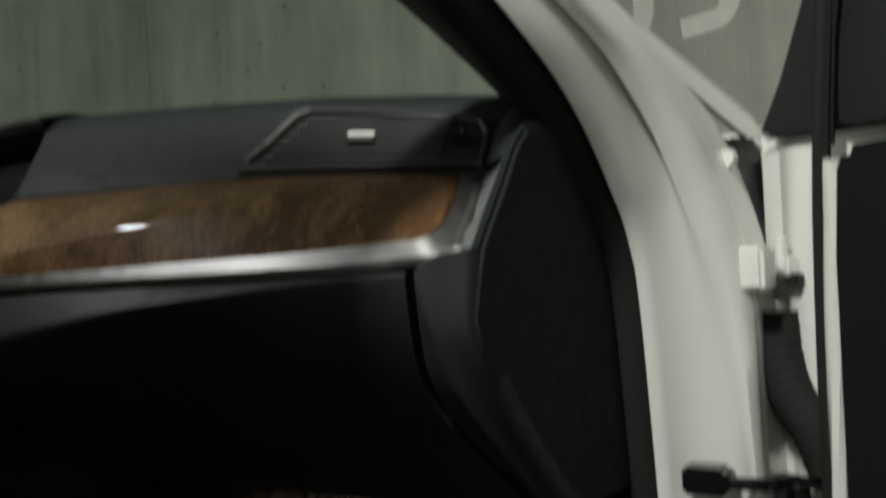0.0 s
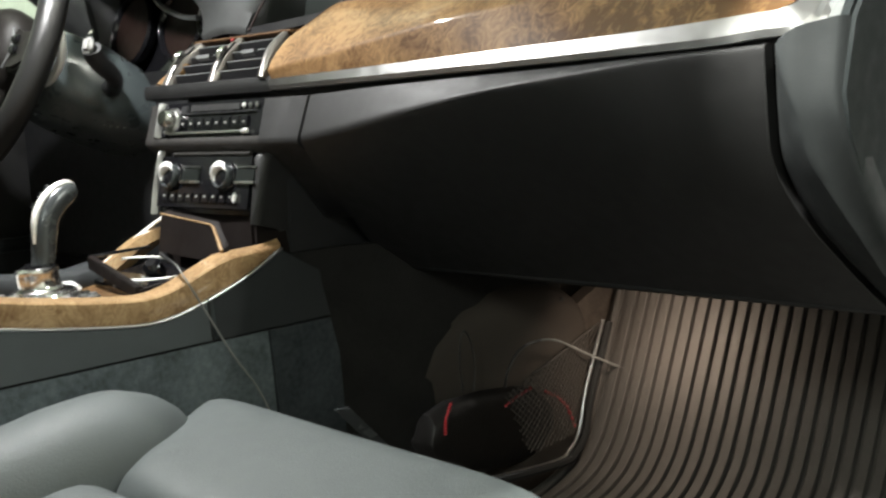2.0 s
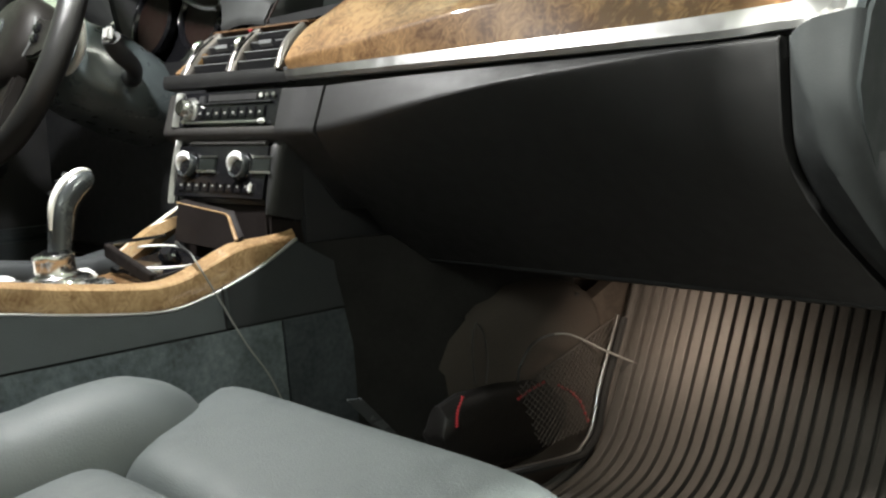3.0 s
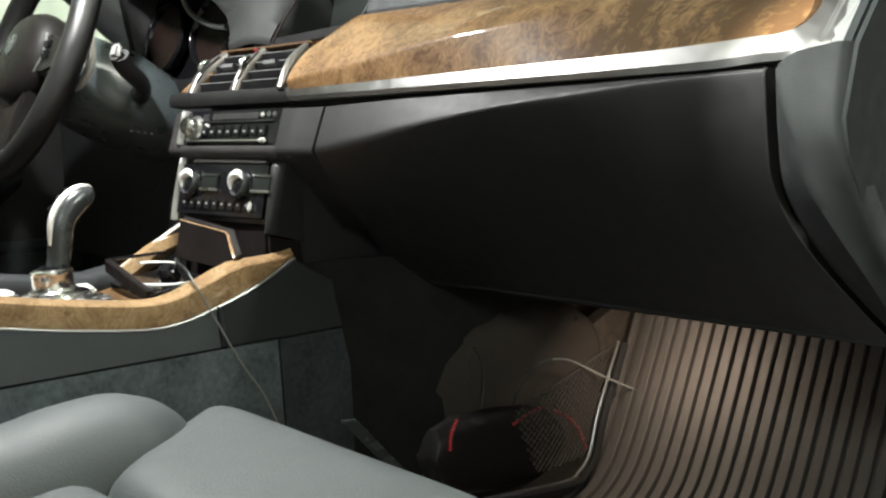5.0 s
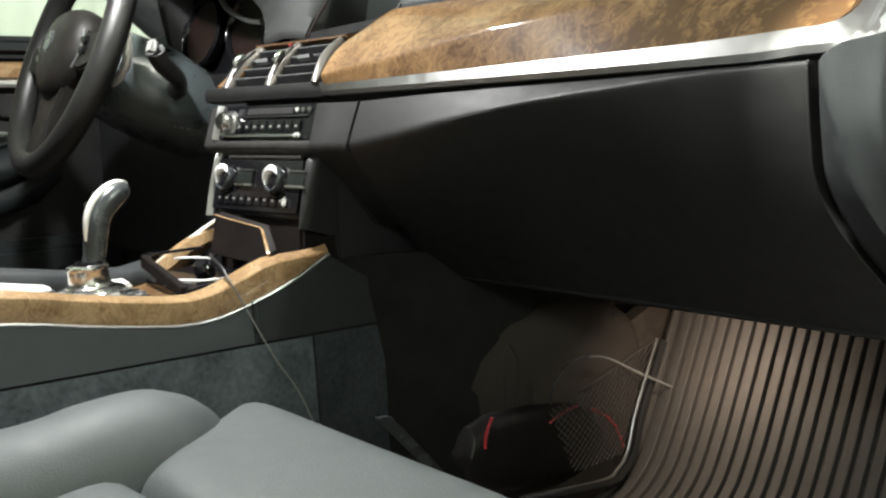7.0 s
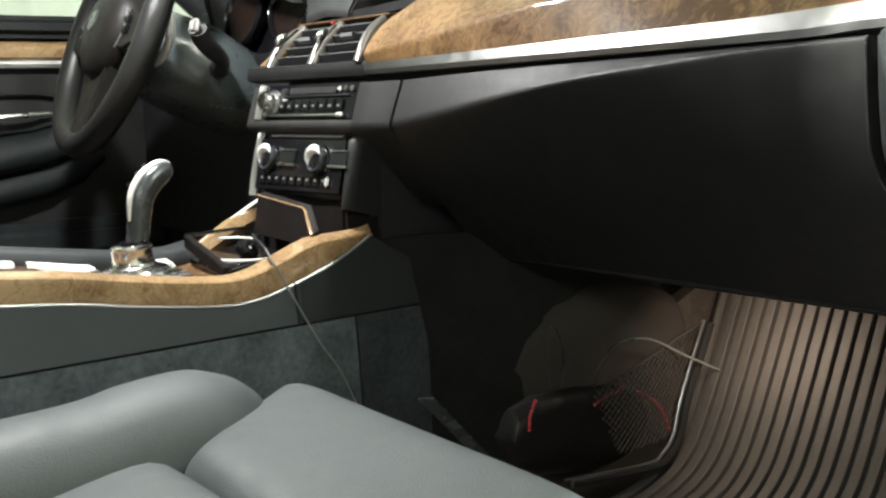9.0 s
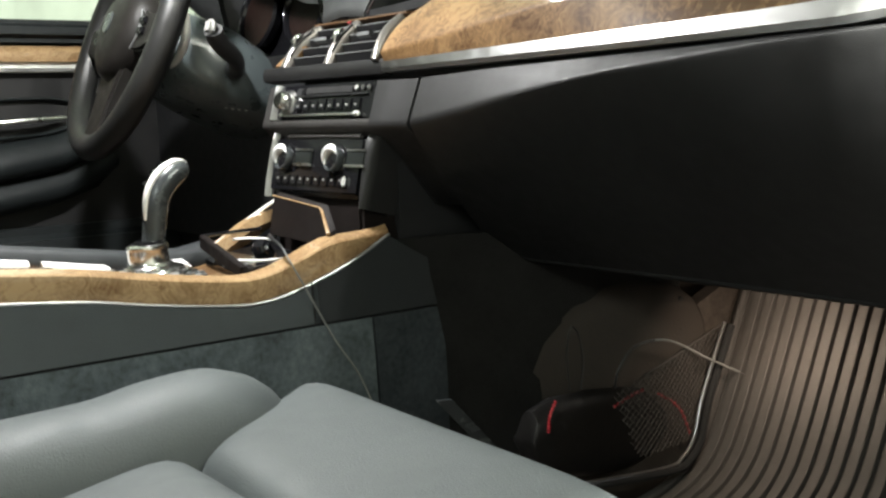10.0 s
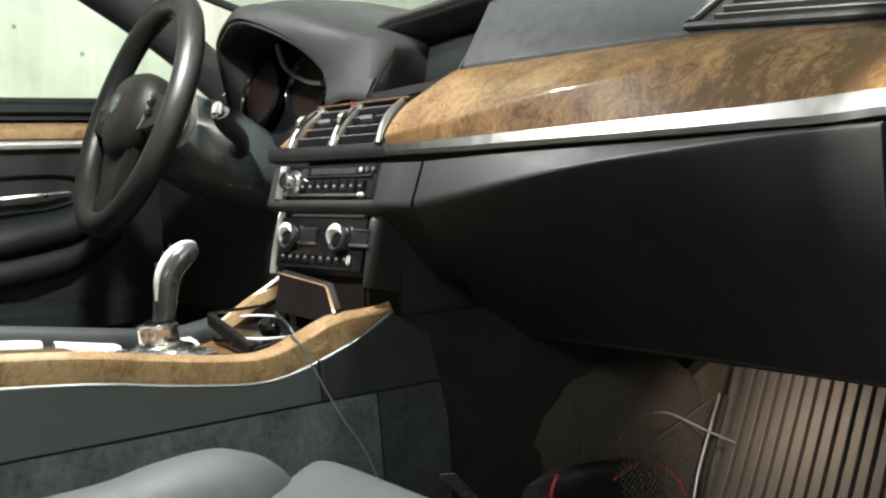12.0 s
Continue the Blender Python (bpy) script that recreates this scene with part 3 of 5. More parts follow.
# ---- car shell ----
shell = thing("car_body", "white car body with open front door opening", "car body")


def car_shell():
    rows = [[(x, -1.3, 0.27), (x, 0.12, 0.29), (x, 0.25, 0.300), (x, 0.335, 0.355), (x, 0.415, 0.52), (x, 0.50, 0.66), (x, 0.52, 0.95)] for x in (-0.74, 0.0, 0.12, 0.3, 0.5, 0.77)]
    part("floor_pan", sheet(rows, Vector((0, 0.01, -0.02))), M_BROWN_CARPET, shell, "dark carpeted floor and toe board")
    # sill is out of view; black keeps its bounce off the lid
    part("sill", box((0.83, -0.5, 0.33), (0.14, 1.55, 0.16), 0.03), M_BLACK, shell)
    part("kick_panel", slab([(0.748, 0.285, 0.30), (0.748, 0.60, 0.30), (0.748, 0.60, 0.60), (0.748, 0.285, 0.60)], Vector((0.012, 0, 0)), 0.003), M_END, shell)
    # hinge pillar, swept from the sill up into the windscreen pillar
    inner = [(0.765, 0.302, 0.42), (0.765, 0.297, 0.50), (0.766, 0.285, 0.634), (0.766, 0.260, 0.801), (0.765, 0.208, 0.880), (0.762, 0.134, 0.952), (0.750, 0.040, 1.018), (0.71, -0.10, 1.125), (0.64, -0.36, 1.265)]
    midl = [(0.80, 0.322, 0.42), (0.80, 0.315, 0.50), (0.80, 0.302, 0.634), (0.80, 0.274, 0.801), (0.797, 0.245, 0.895), (0.785, 0.190, 0.972), (0.766, 0.10, 1.030), (0.725, -0.08, 1.13), (0.655, -0.36, 1.275)]
    outr = [(0.862, 0.335, 0.42), (0.862, 0.336, 0.50), (0.860, 0.335, 0.634), (0.857, 0.332, 0.778), (0.835, 0.312, 0.886), (0.808, 0.275, 0.962), (0.780, 0.17, 1.030), (0.738, -0.01, 1.12), (0.665, -0.36, 1.30)]
    A, B, C = curve_pts(inner, 60), curve_pts(midl, 60), curve_pts(outr, 60)
    rows = []
    for a, b, c in zip(A, B, C):
        g = table(b.z, [(0.55, 0.80), (0.70, 0.65), (0.80, 0.46), (0.88, 0.25), (0.96, 0.10), (1.1, 0.06)])
        rows.append([a + Vector((0, 0.05, 0)), a, a.lerp(b, 0.2) + Vector((0, -0.005, 0)), a.lerp(b, 0.45) + Vector((0, -0.001, 0)), a.lerp(b, 0.75) + Vector((0, 0.010, 0)), b.lerp(c, 0.35 * g) + Vector((0, 0.010, 0)), b.lerp(c, 0.72 * g) + Vector((0, 0.002, 0)), b.lerp(c, g) + Vector((0, -0.010, 0.003)), b.lerp(c, g + 0.08 * (1 - g)) + Vector((0, -0.0125, 0.005)), b.lerp(c, g + 0.3 * (1 - g)) + Vector((0.002, -0.019, 0.006)), b.lerp(c, g + 0.6 * (1 - g)) + Vector((0.003, -0.024, 0.005)), b.lerp(c, g + 0.88 * (1 - g)) + Vector((0.004, -0.018, 0.003)), c, c + Vector((0.004, 0.04, 0))])
    part("pillar", sheet(rows, Vector((0, 0.02, 0))), M_PAINT, shell, "white painted hinge and windscreen pillar", sharp=60)
    part("door_seal", tube([p + Vector((-0.016 - 0.010 * smooth01((p.z - 0.80) / 0.10), 0.018, 0)) for p in A], 0.030, 12, flat=0.75), M_SEAL, shell, "black rubber door seal")
    rows = []
    for a, b in zip(curve_pts(inner[5:], 24), curve_pts([(0.668, 0.205, 0.962), (0.666, 0.10, 1.005), (0.635, -0.08, 1.095), (0.57, -0.36, 1.24)], 24)):
        rows.append([a + Vector((-0.01, 0.004, 0.004)), a.lerp(b, 0.3) + Vector((0, -0.012, -0.006)), a.lerp(b, 0.7) + Vector((0, -0.010, -0.006)), b, b + Vector((0, 0.03, 0.004))])
    part("pillar_trim", sheet(rows, Vector((0, 0.006, 0))), M_FASCIA, shell, "black inner pillar trim", sharp=70)
    # outer windscreen pillar skin running down to the fender
    rows = []
    for a, b in zip(curve_pts([(0.838, 0.425, 0.946), (0.802, 0.335, 0.997), (0.765, 0.19, 1.055), (0.72, -0.02, 1.145), (0.65, -0.37, 1.32)], 30), curve_pts([(0.852, 0.43, 0.905), (0.815, 0.330, 0.960), (0.783, 0.19, 1.022), (0.735, -0.02, 1.12), (0.665, -0.36, 1.30)], 30)):
        rows.append([a + Vector((-0.02, 0.02, 0.004)), a, a.lerp(b, 0.5) + Vector((0.003, -0.003, 0.002)), b, b + Vector((-0.004, 0.02, -0.006))])
    part("pillar_skin", sheet(rows, Vector((0, 0.006, 0))), M_PAINT, shell, "white outer pillar skin", sharp=60)
    rows = [[(0.84, 0.425, 0.935), (0.868, 0.425, 0.900), (0.895, 0.425, 0.80), (0.91, 0.425, 0.55)],
            [(0.80, 0.9, 0.96), (0.86, 0.9, 0.93), (0.90, 0.9, 0.82), (0.92, 0.9, 0.55)],
            [(0.74, 1.6, 0.90), (0.82, 1.6, 0.87), (0.87, 1.6, 0.78), (0.90, 1.6, 0.55)]]
    part("fender", sheet(rows, Vector((-0.01, 0, -0.01))), M_PAINT, shell)
    part("hinge_gap", slab([(0.858, 0.36, 0.45), (0.835, 0.36, 0.92), (0.845, 0.415, 0.92), (0.888, 0.415, 0.45)], Vector((0, 0.01, 0))), M_BLACK, shell)
    rows = [[(-0.78, 0.85, 0.96), (0, 0.85, 0.985), (0.80, 0.85, 0.96)], [(-0.72, 1.6, 0.89), (0, 1.6, 0.92), (0.74, 1.6, 0.89)], [(-0.6, 2.0, 0.74), (0, 2.05, 0.76), (0.6, 2.0, 0.74)]]
    part("bonnet", sheet(rows, Vector((0, 0, -0.02))), M_PAINT, shell)
    # roof and headliner are unseen; reach set to block the garage lamp
    for nm, lift, m in (("roof", 0.05, M_PAINT), ("headliner", 0.0, M_HEADLINER)):
        rows = [[(x, y, z + lift - 0.10 * (abs(x) / 0.72) ** 3) for x in (-0.69, -0.5, -0.25, 0, 0.25, 0.5, 0.69)] for y, z in ((-0.22, 1.285), (-0.33, 1.305), (-0.6, 1.35), (-1.1, 1.36), (-1.9, 1.33))]
        part(nm, sheet(rows, Vector((0, 0, 0.012))), m, shell)
    # unseen panel added to close the cabin and bounce some light
    part("cabin_rear_filler", box((0, -1.95, 0.85), (1.5, 0.05, 1.1), 0.01), M_LEATHER, shell)
    part("firewall", box((0, 0.62, 0.62), (1.5, 0.05, 0.66), 0.01), M_BLACK, shell)
    part("bolt", lathe([(0, 0.008), (0.008, 0.008), (0.010, 0.0), (0, 0)], pose(0.836, 0.345, 0.898, 90, 0, 0), 16), M_PAINT, shell)
    dome = thing("dome_lamp", "lit white dome lamp in the headliner", "lamp")
    part("lens", box((-0.06, -0.30, 1.282), (0.10, 0.07, 0.03), 0.006), M_LAMP, dome)


car_shell()


def windscreen():
    rows = [[(x * 1.0, lerp(0.84, -0.22, v) - 0.08 * (abs(x) / 0.7) ** 2, lerp(0.985, 1.31, v) - 0.05 * (abs(x) / 0.7) ** 2) for x in (-0.70, -0.45, -0.2, 0, 0.2, 0.45, 0.70)] for v in (0, 0.33, 0.66, 1)]
    ws = thing("windscreen", "clear raked windscreen glass with black edge seal", "windscreen")
    g = part("pane", sheet(rows, Vector((0, 0.004, 0.004))), M_GLASS, ws)
    g.visible_shadow = False
    for k in (0, -1):
        part("edge_seal", tube(curve_pts([Vector(r[k]) + Vector((0, 0, -0.004)) for r in rows], 16), 0.008, 8), M_SEAL, ws, "black rubber edge seal")


windscreen()


# ---- driver's side ----
def driver_door():
    d = thing("driver_door", "closed driver's door with walnut and chrome trim", "car door")
    part("panel", box((-0.755, -0.45, 0.60), (0.06, 1.5, 0.62), 0.02), M_DASH, d)
    part("belt_trim", box((-0.735, -0.45, 0.912), (0.07, 1.5, 0.036), 0.012, (0, 0, 0), 3), M_DASH_UP, d)
    rows = [[(-0.722, y, 0.862), (-0.707, y, 0.863), (-0.705, y, 0.876), (-0.7065, y, 0.8785), (-0.714, y, 0.886), (-0.726, y, 0.891)] for y in (-1.2, -0.4, 0.05, 0.26)]
    part("wood_trim", sheet(rows, Vector((-0.012, 0, 0))), M_WOOD_PALE, d, "pale walnut trim")
    part("chrome_strip", box((-0.716, -0.45, 0.855), (0.02, 1.46, 0.012), 0.003, (0, 25, 0)), M_INLAY, d, "satin chrome strip")
    cup = [(0.0, 0.030), (0.06, 0.029), (0.10, 0.022), (0.118, 0.004), (0.10, -0.018), (0.05, -0.030), (-0.05, -0.034), (-0.10, -0.030), (-0.13, -0.010), (-0.12, 0.014), (-0.07, 0.027)]
    rows = [[(-0.7235 + o, -0.165 + y * k, 0.775 + z * k + 0.02 * y) for y, z in cup] for k, o in ((1.06, 0.0), (1.04, 0.008), (0.97, 0.010), (0.90, 0.004), (0.84, -0.006))]
    pc = part("pull_cup", loft(rows, True), M_DASH_UP, d, "oval recess round the door handle", sharp=60)
    part("cup_floor", slab([(-0.7285, -0.165 + y * 0.85, 0.775 + z * 0.85 + 0.02 * y) for y, z in cup], Vector((-0.003, 0, 0))), M_GLOSS, pc)
    part("handle", tube(curve_pts([(-0.714, -0.262, 0.760), (-0.708, -0.23, 0.7645), (-0.703, -0.18, 0.7685), (-0.703, -0.13, 0.7715), (-0.712, -0.082, 0.773)], 18), [0.0025] + [0.0042] * 16 + [0.0025], 8), M_SATIN, d, "chrome door handle")
    for dz, do in ((0.0, 0.0), (-0.052, -0.012)):
        rows = [[(-0.725, y, z + 0.040 + dz), (-0.70 + o, y, z + 0.036 + dz), (-0.682 + o, y, z + 0.026 + dz), (-0.672 + o, y, z + 0.010 + dz), (-0.673 + o, y, z - 0.006 + dz), (-0.690 + o, y, z - 0.018 + dz), (-0.725, y, z - 0.022 + dz)] for y, z, o in ((-1.1, 0.690, 0.012 + do), (-0.4, 0.690, 0.012 + do), (-0.2, 0.694, 0.006 + do), (-0.10, 0.708, -0.006 + do), (-0.03, 0.732, -0.022 + do), (0.01, 0.752, -0.042 + do))]
        part("armrest", sheet(rows, Vector((-0.01, 0, 0))), M_DASH_UP, d, "padded leather armrest fold", sharp=60)
    part("lower_pocket", box((-0.70, -0.4, 0.565), (0.06, 1.0, 0.07), 0.02, (0, 0, 0), 3), M_DASH_UP, d)
    g = part("pane", box((-0.775, -0.5, 1.12), (0.005, 1.4, 0.4), 0), M_GLASS, d, "clear side window")
    g.visible_shadow = False
    pts = [(-0.74, 0.22, 0.96), (-0.715, 0.10, 1.045), (-0.67, -0.10, 1.15), (-0.62, -0.34, 1.27)]
    part("window_frame", tube(curve_pts(pts, 20), 0.040, 12, flat=0.7), M_BLACK, d)


driver_door()


def steering():
    w = thing("steering_wheel", "black leather three-spoke steering wheel", "steering wheel")
    R, m = 0.166, pose(-0.38, -0.100, 0.884) @ pose(0, 0, 0, 0, 0, -5) @ pose(0, 0, 0, 68, 0, 0)
    ring = [m @ Vector((R * math.cos(a), R * math.sin(a), 0)) for a in [2 * math.pi * k / 72 for k in range(72)]]
    ax = (m.to_3x3() @ Vector((0, 0, 1)))
    part("rim", tube(ring, 0.0178, 16, True, 1.0, ax), M_WHEEL, w)
    # airbag cover: a rounded plate that swells towards the driver
    half = [(0.0, 0.062), (0.030, 0.060), (0.056, 0.050), (0.072, 0.032), (0.078, 0.008), (0.070, -0.020), (0.052, -0.048), (0.030, -0.066), (0.0, -0.072)]
    plan = half + [(-x, y) for x, y in half[-2:0:-1]]
    rows = [[m @ Vector((x * k, y * k - 0.004, z)) for x, y in plan] for k, z in ((0.96, -0.020), (1.0, -0.004), (0.98, 0.008), (0.90, 0.018), (0.75, 0.025), (0.5, 0.029), (0.2, 0.031))]
    part("hub", loft(rows, True, True), M_HUB, w, "brown-black airbag cover", sharp=60)
    part("emblem", lathe([(0.0, 0.0025), (0.014, 0.0025), (0.0165, 0.0), (0.0, -0.001)], m @ pose(0, 0.002, 0.0305), 28), M_GRIP, w, "round dark chrome emblem")
    for side in (1, -1):
        plate = [(0.068, 0.024), (0.10, 0.016), (0.162, 0.014), (0.162, -0.026), (0.10, -0.036), (0.066, -0.034)]
        sp = part("spoke", slab([m @ Vector((side * x, y, -0.010)) for x, y in plate], ax * 0.020, 0.004), M_HUB, w)
        for i in range(4):
            part("button", box(m @ Vector((side * (0.092 + 0.011 * (i % 2)), 0.004 - 0.014 * (i // 2), 0.012)), (0.009, 0.009, 0.011), 0.0025, (-22, 0, 0)), M_GLOSS, sp)
        rib = [m @ Vector((side * x, y, 0.011)) for x, y in ((0.072, 0.022), (0.082, 0.006), (0.082, -0.014), (0.070, -0.032))]
        part("spoke_trim", tube(curve_pts(rib, 12), 0.0016, 6), M_LEVER, sp, "satin spoke trim")
    plate = [(-0.050, -0.050), (0.050, -0.050), (0.034, -0.100), (0.030, -0.162), (-0.030, -0.162), (-0.034, -0.100)]
    part("spoke", slab([m @ Vector((x, y, -0.012)) for x, y in plate], ax * 0.020, 0.004), M_HUB, w, "broad lower spoke")
    pd = [(-0.219, -0.086, 0.897), (-0.222, -0.088, 0.882), (-0.226, -0.090, 0.862), (-0.244, -0.092, 0.843), (-0.270, -0.092, 0.831)]
    part("shift_paddle", tube(curve_pts(pd, 14), [0.001, 0.003, 0.004, 0.005, 0.006, 0.006, 0.006, 0.006, 0.006, 0.005, 0.005, 0.004, 0.003, 0.001], 8), M_INLAY, w, "satin chrome shift paddle")
    c = thing("steering_column", "grey plastic steering column cover", "steering column")
    rows = []
    for t, r, dz in ((-0.05, 0.050, 0), (0, 0.072, 0), (0.3, 0.085, -0.004), (0.7, 0.090, -0.01), (1.0, 0.084, -0.016)):
        o = Vector((-0.36, lerp(-0.075, 0.06, t), lerp(0.842, 0.80, t)))
        rows.append([o + Vector((1.18 * r * math.copysign(abs(math.cos(a)) ** 0.86, math.cos(a)), 0, (r if math.sin(a) > 0 else 0.62 * r) * math.copysign(abs(math.sin(a)) ** 0.88, math.sin(a)) + dz)) for a in [2 * math.pi * k / 56 for k in range(56)]])
    part("shroud", loft(rows, True, True), M_COLUMN, c, sharp=60)
    part("wiper_stalk", tube(curve_pts([(-0.265, -0.005, 0.826), (-0.235, -0.015, 0.830), (-0.20, -0.035, 0.840), (-0.178, -0.066, 0.858), (-0.168, -0.078, 0.872)], 16), [0.013, 0.013, 0.013, 0.012] + [0.011] * 5 + [0.012] * 7, 12), M_BLACK, c)
    part("stalk_tip", box((-0.166, -0.083, 0.876), (0.016, 0.010, 0.020), 0.004, (-20, 0, 20), 3), M_CABLE, c, "grey stalk tip")
    for i in range(4):
        part("script_bar", box((-0.2796 + 0.0036 * i, -0.0116 + 0.0081 * i, 0.7782 - 0.0015 * i), (0.0022, 0.0045, 0.0018), 0.0003), M_CABLE, c)


steering()


def cluster():
    h = thing("instrument_hood", "arched dashboard hood over dark instruments", "instrument hood")
    rim = [(-0.450, 0.085, 0.87), (-0.450, 0.070, 0.945), (-0.442, 0.060, 0.984), (-0.417, 0.050, 0.9975), (-0.356, 0.030, 1.0077), (-0.290, 0.005, 1.008), (-0.220, -0.010, 1.000), (-0.165, 0.0, 0.981), (-0.129, 0.020, 0.956), (-0.108, 0.035, 0.929), (-0.1095, 0.045, 0.904), (-0.114, 0.045, 0.881)]
    crown = [(-0.475, 0.12, 0.87), (-0.472, 0.11, 0.95), (-0.460, 0.10, 1.000), (-0.430, 0.085, 1.020), (-0.37, 0.07, 1.031), (-0.30, 0.05, 1.032), (-0.21, 0.040, 1.020), (-0.13, 0.044, 0.993), (-0.072, 0.056, 0.970), (-0.026, 0.082, 0.946), (-0.021, 0.064, 0.914), (-0.024, 0.048, 0.883)]
    R, O = curve_pts(rim, 60), curve_pts(crown, 60)
    rows = [[p + Vector((0.0, 0.014, -0.006)) for p in R], [p + Vector((0, 0.002, -0.003)) for p in R], R]
    for v in (0.25, 0.5, 0.75):
        rows.append([a.lerp(b, v) + Vector((0.004, -0.006, 0.006)) * math.sin(math.pi * v) for a, b in zip(R, O)])
    rows.append(O)
    for d, z in ((0.02, 0.005), (0.06, 0.011), (0.15, 0.012), (0.30, 0.0), (0.60, -0.05)):
        rows.append([Vector((p.x, p.y + d, p.z + z)) for p in O])
    part("hood", sheet(rows, Vector((0, 0.003, -0.006))), M_HOOD, h, "slate soft-touch hood", sharp=70)
    # dash top running on to the windscreen pillar beside the hood
    rows = [[(x, y, z) for x, z in ((-0.74, 0.905), (-0.62, 0.925), (-0.50, 0.93), (-0.44, 0.90))] for y, z in ((0.14, 0), (0.30, 0), (0.55, 0), (0.86, 0))]
    part("dash_top", sheet(rows, Vector((0, 0.0, -0.02))), M_DASH_UP, h, "slate dash top", sharp=60)
    # inside of the hood
    rows = [[p + Vector((0.0, 0.010, -0.008)) for p in R], [Vector((lerp(p.x, -0.30, 0.10), 0.115, lerp(p.z - 0.010, 0.90, 0.10))) for p in R]]
    part("hood_lining", loft(rows), M_BLACK, h)
    part("gauge_face", box((-0.29, 0.120, 0.890), (0.34, 0.02, 0.17), 0.004, (-15, 0, 0)), M_GLOSS, h)
    for gx, r in ((-0.37, 0.052), (-0.235, 0.052), (-0.165, 0.026)):
        g = part("gauge", lathe([(r, -0.008), (r + 0.003, 0.004), (r, 0.008), (r - 0.004, 0.004), (r - 0.005, -0.006)], pose(gx, 0.098, 0.912, 75, 0, 0), 40), M_CHROME if r < 0.05 else M_GLOSS, h, "dark brown dial in a black ring")
        part("dial", lathe([(0.0, 0.0), (r - 0.003, 0.0), (r - 0.003, -0.004), (0.0, -0.004)], pose(gx, 0.098, 0.912, 75, 0, 0), 40), M_BROWN_DIAL, g)
    part("dial_crescent", tube(curve_pts([(-0.272, 0.07, 0.974), (-0.266, 0.07, 0.958), (-0.250, 0.07, 0.939), (-0.222, 0.07, 0.925), (-0.190, 0.07, 0.915), (-0.158, 0.07, 0.911)], 24), 0.0036, 8), M_LEVER, h, "pale crescent of the dial surround")
    low = thing("driver_dash", "black lower dash round the steering column", "dashboard")
    part("lower_panel", box((-0.43, 0.16, 0.70), (0.56, 0.20, 0.30), 0.03, (0, 0, 0), 3), M_BLACK, low)
    part("knee_bolster", box((-0.43, 0.20, 0.52), (0.56, 0.10, 0.10), 0.03, (0, 0, 0), 3), M_BLACK, low)
    part("wood_end", slab([(-0.128, -0.020, 0.824), (-0.095, -0.020, 0.824), (-0.088, 0.004, 0.850), (-0.116, 0.002, 0.846)], Vector((0, 0.010, -0.006)), 0.002), M_WOOD, low, "short walnut trim end")


cluster()


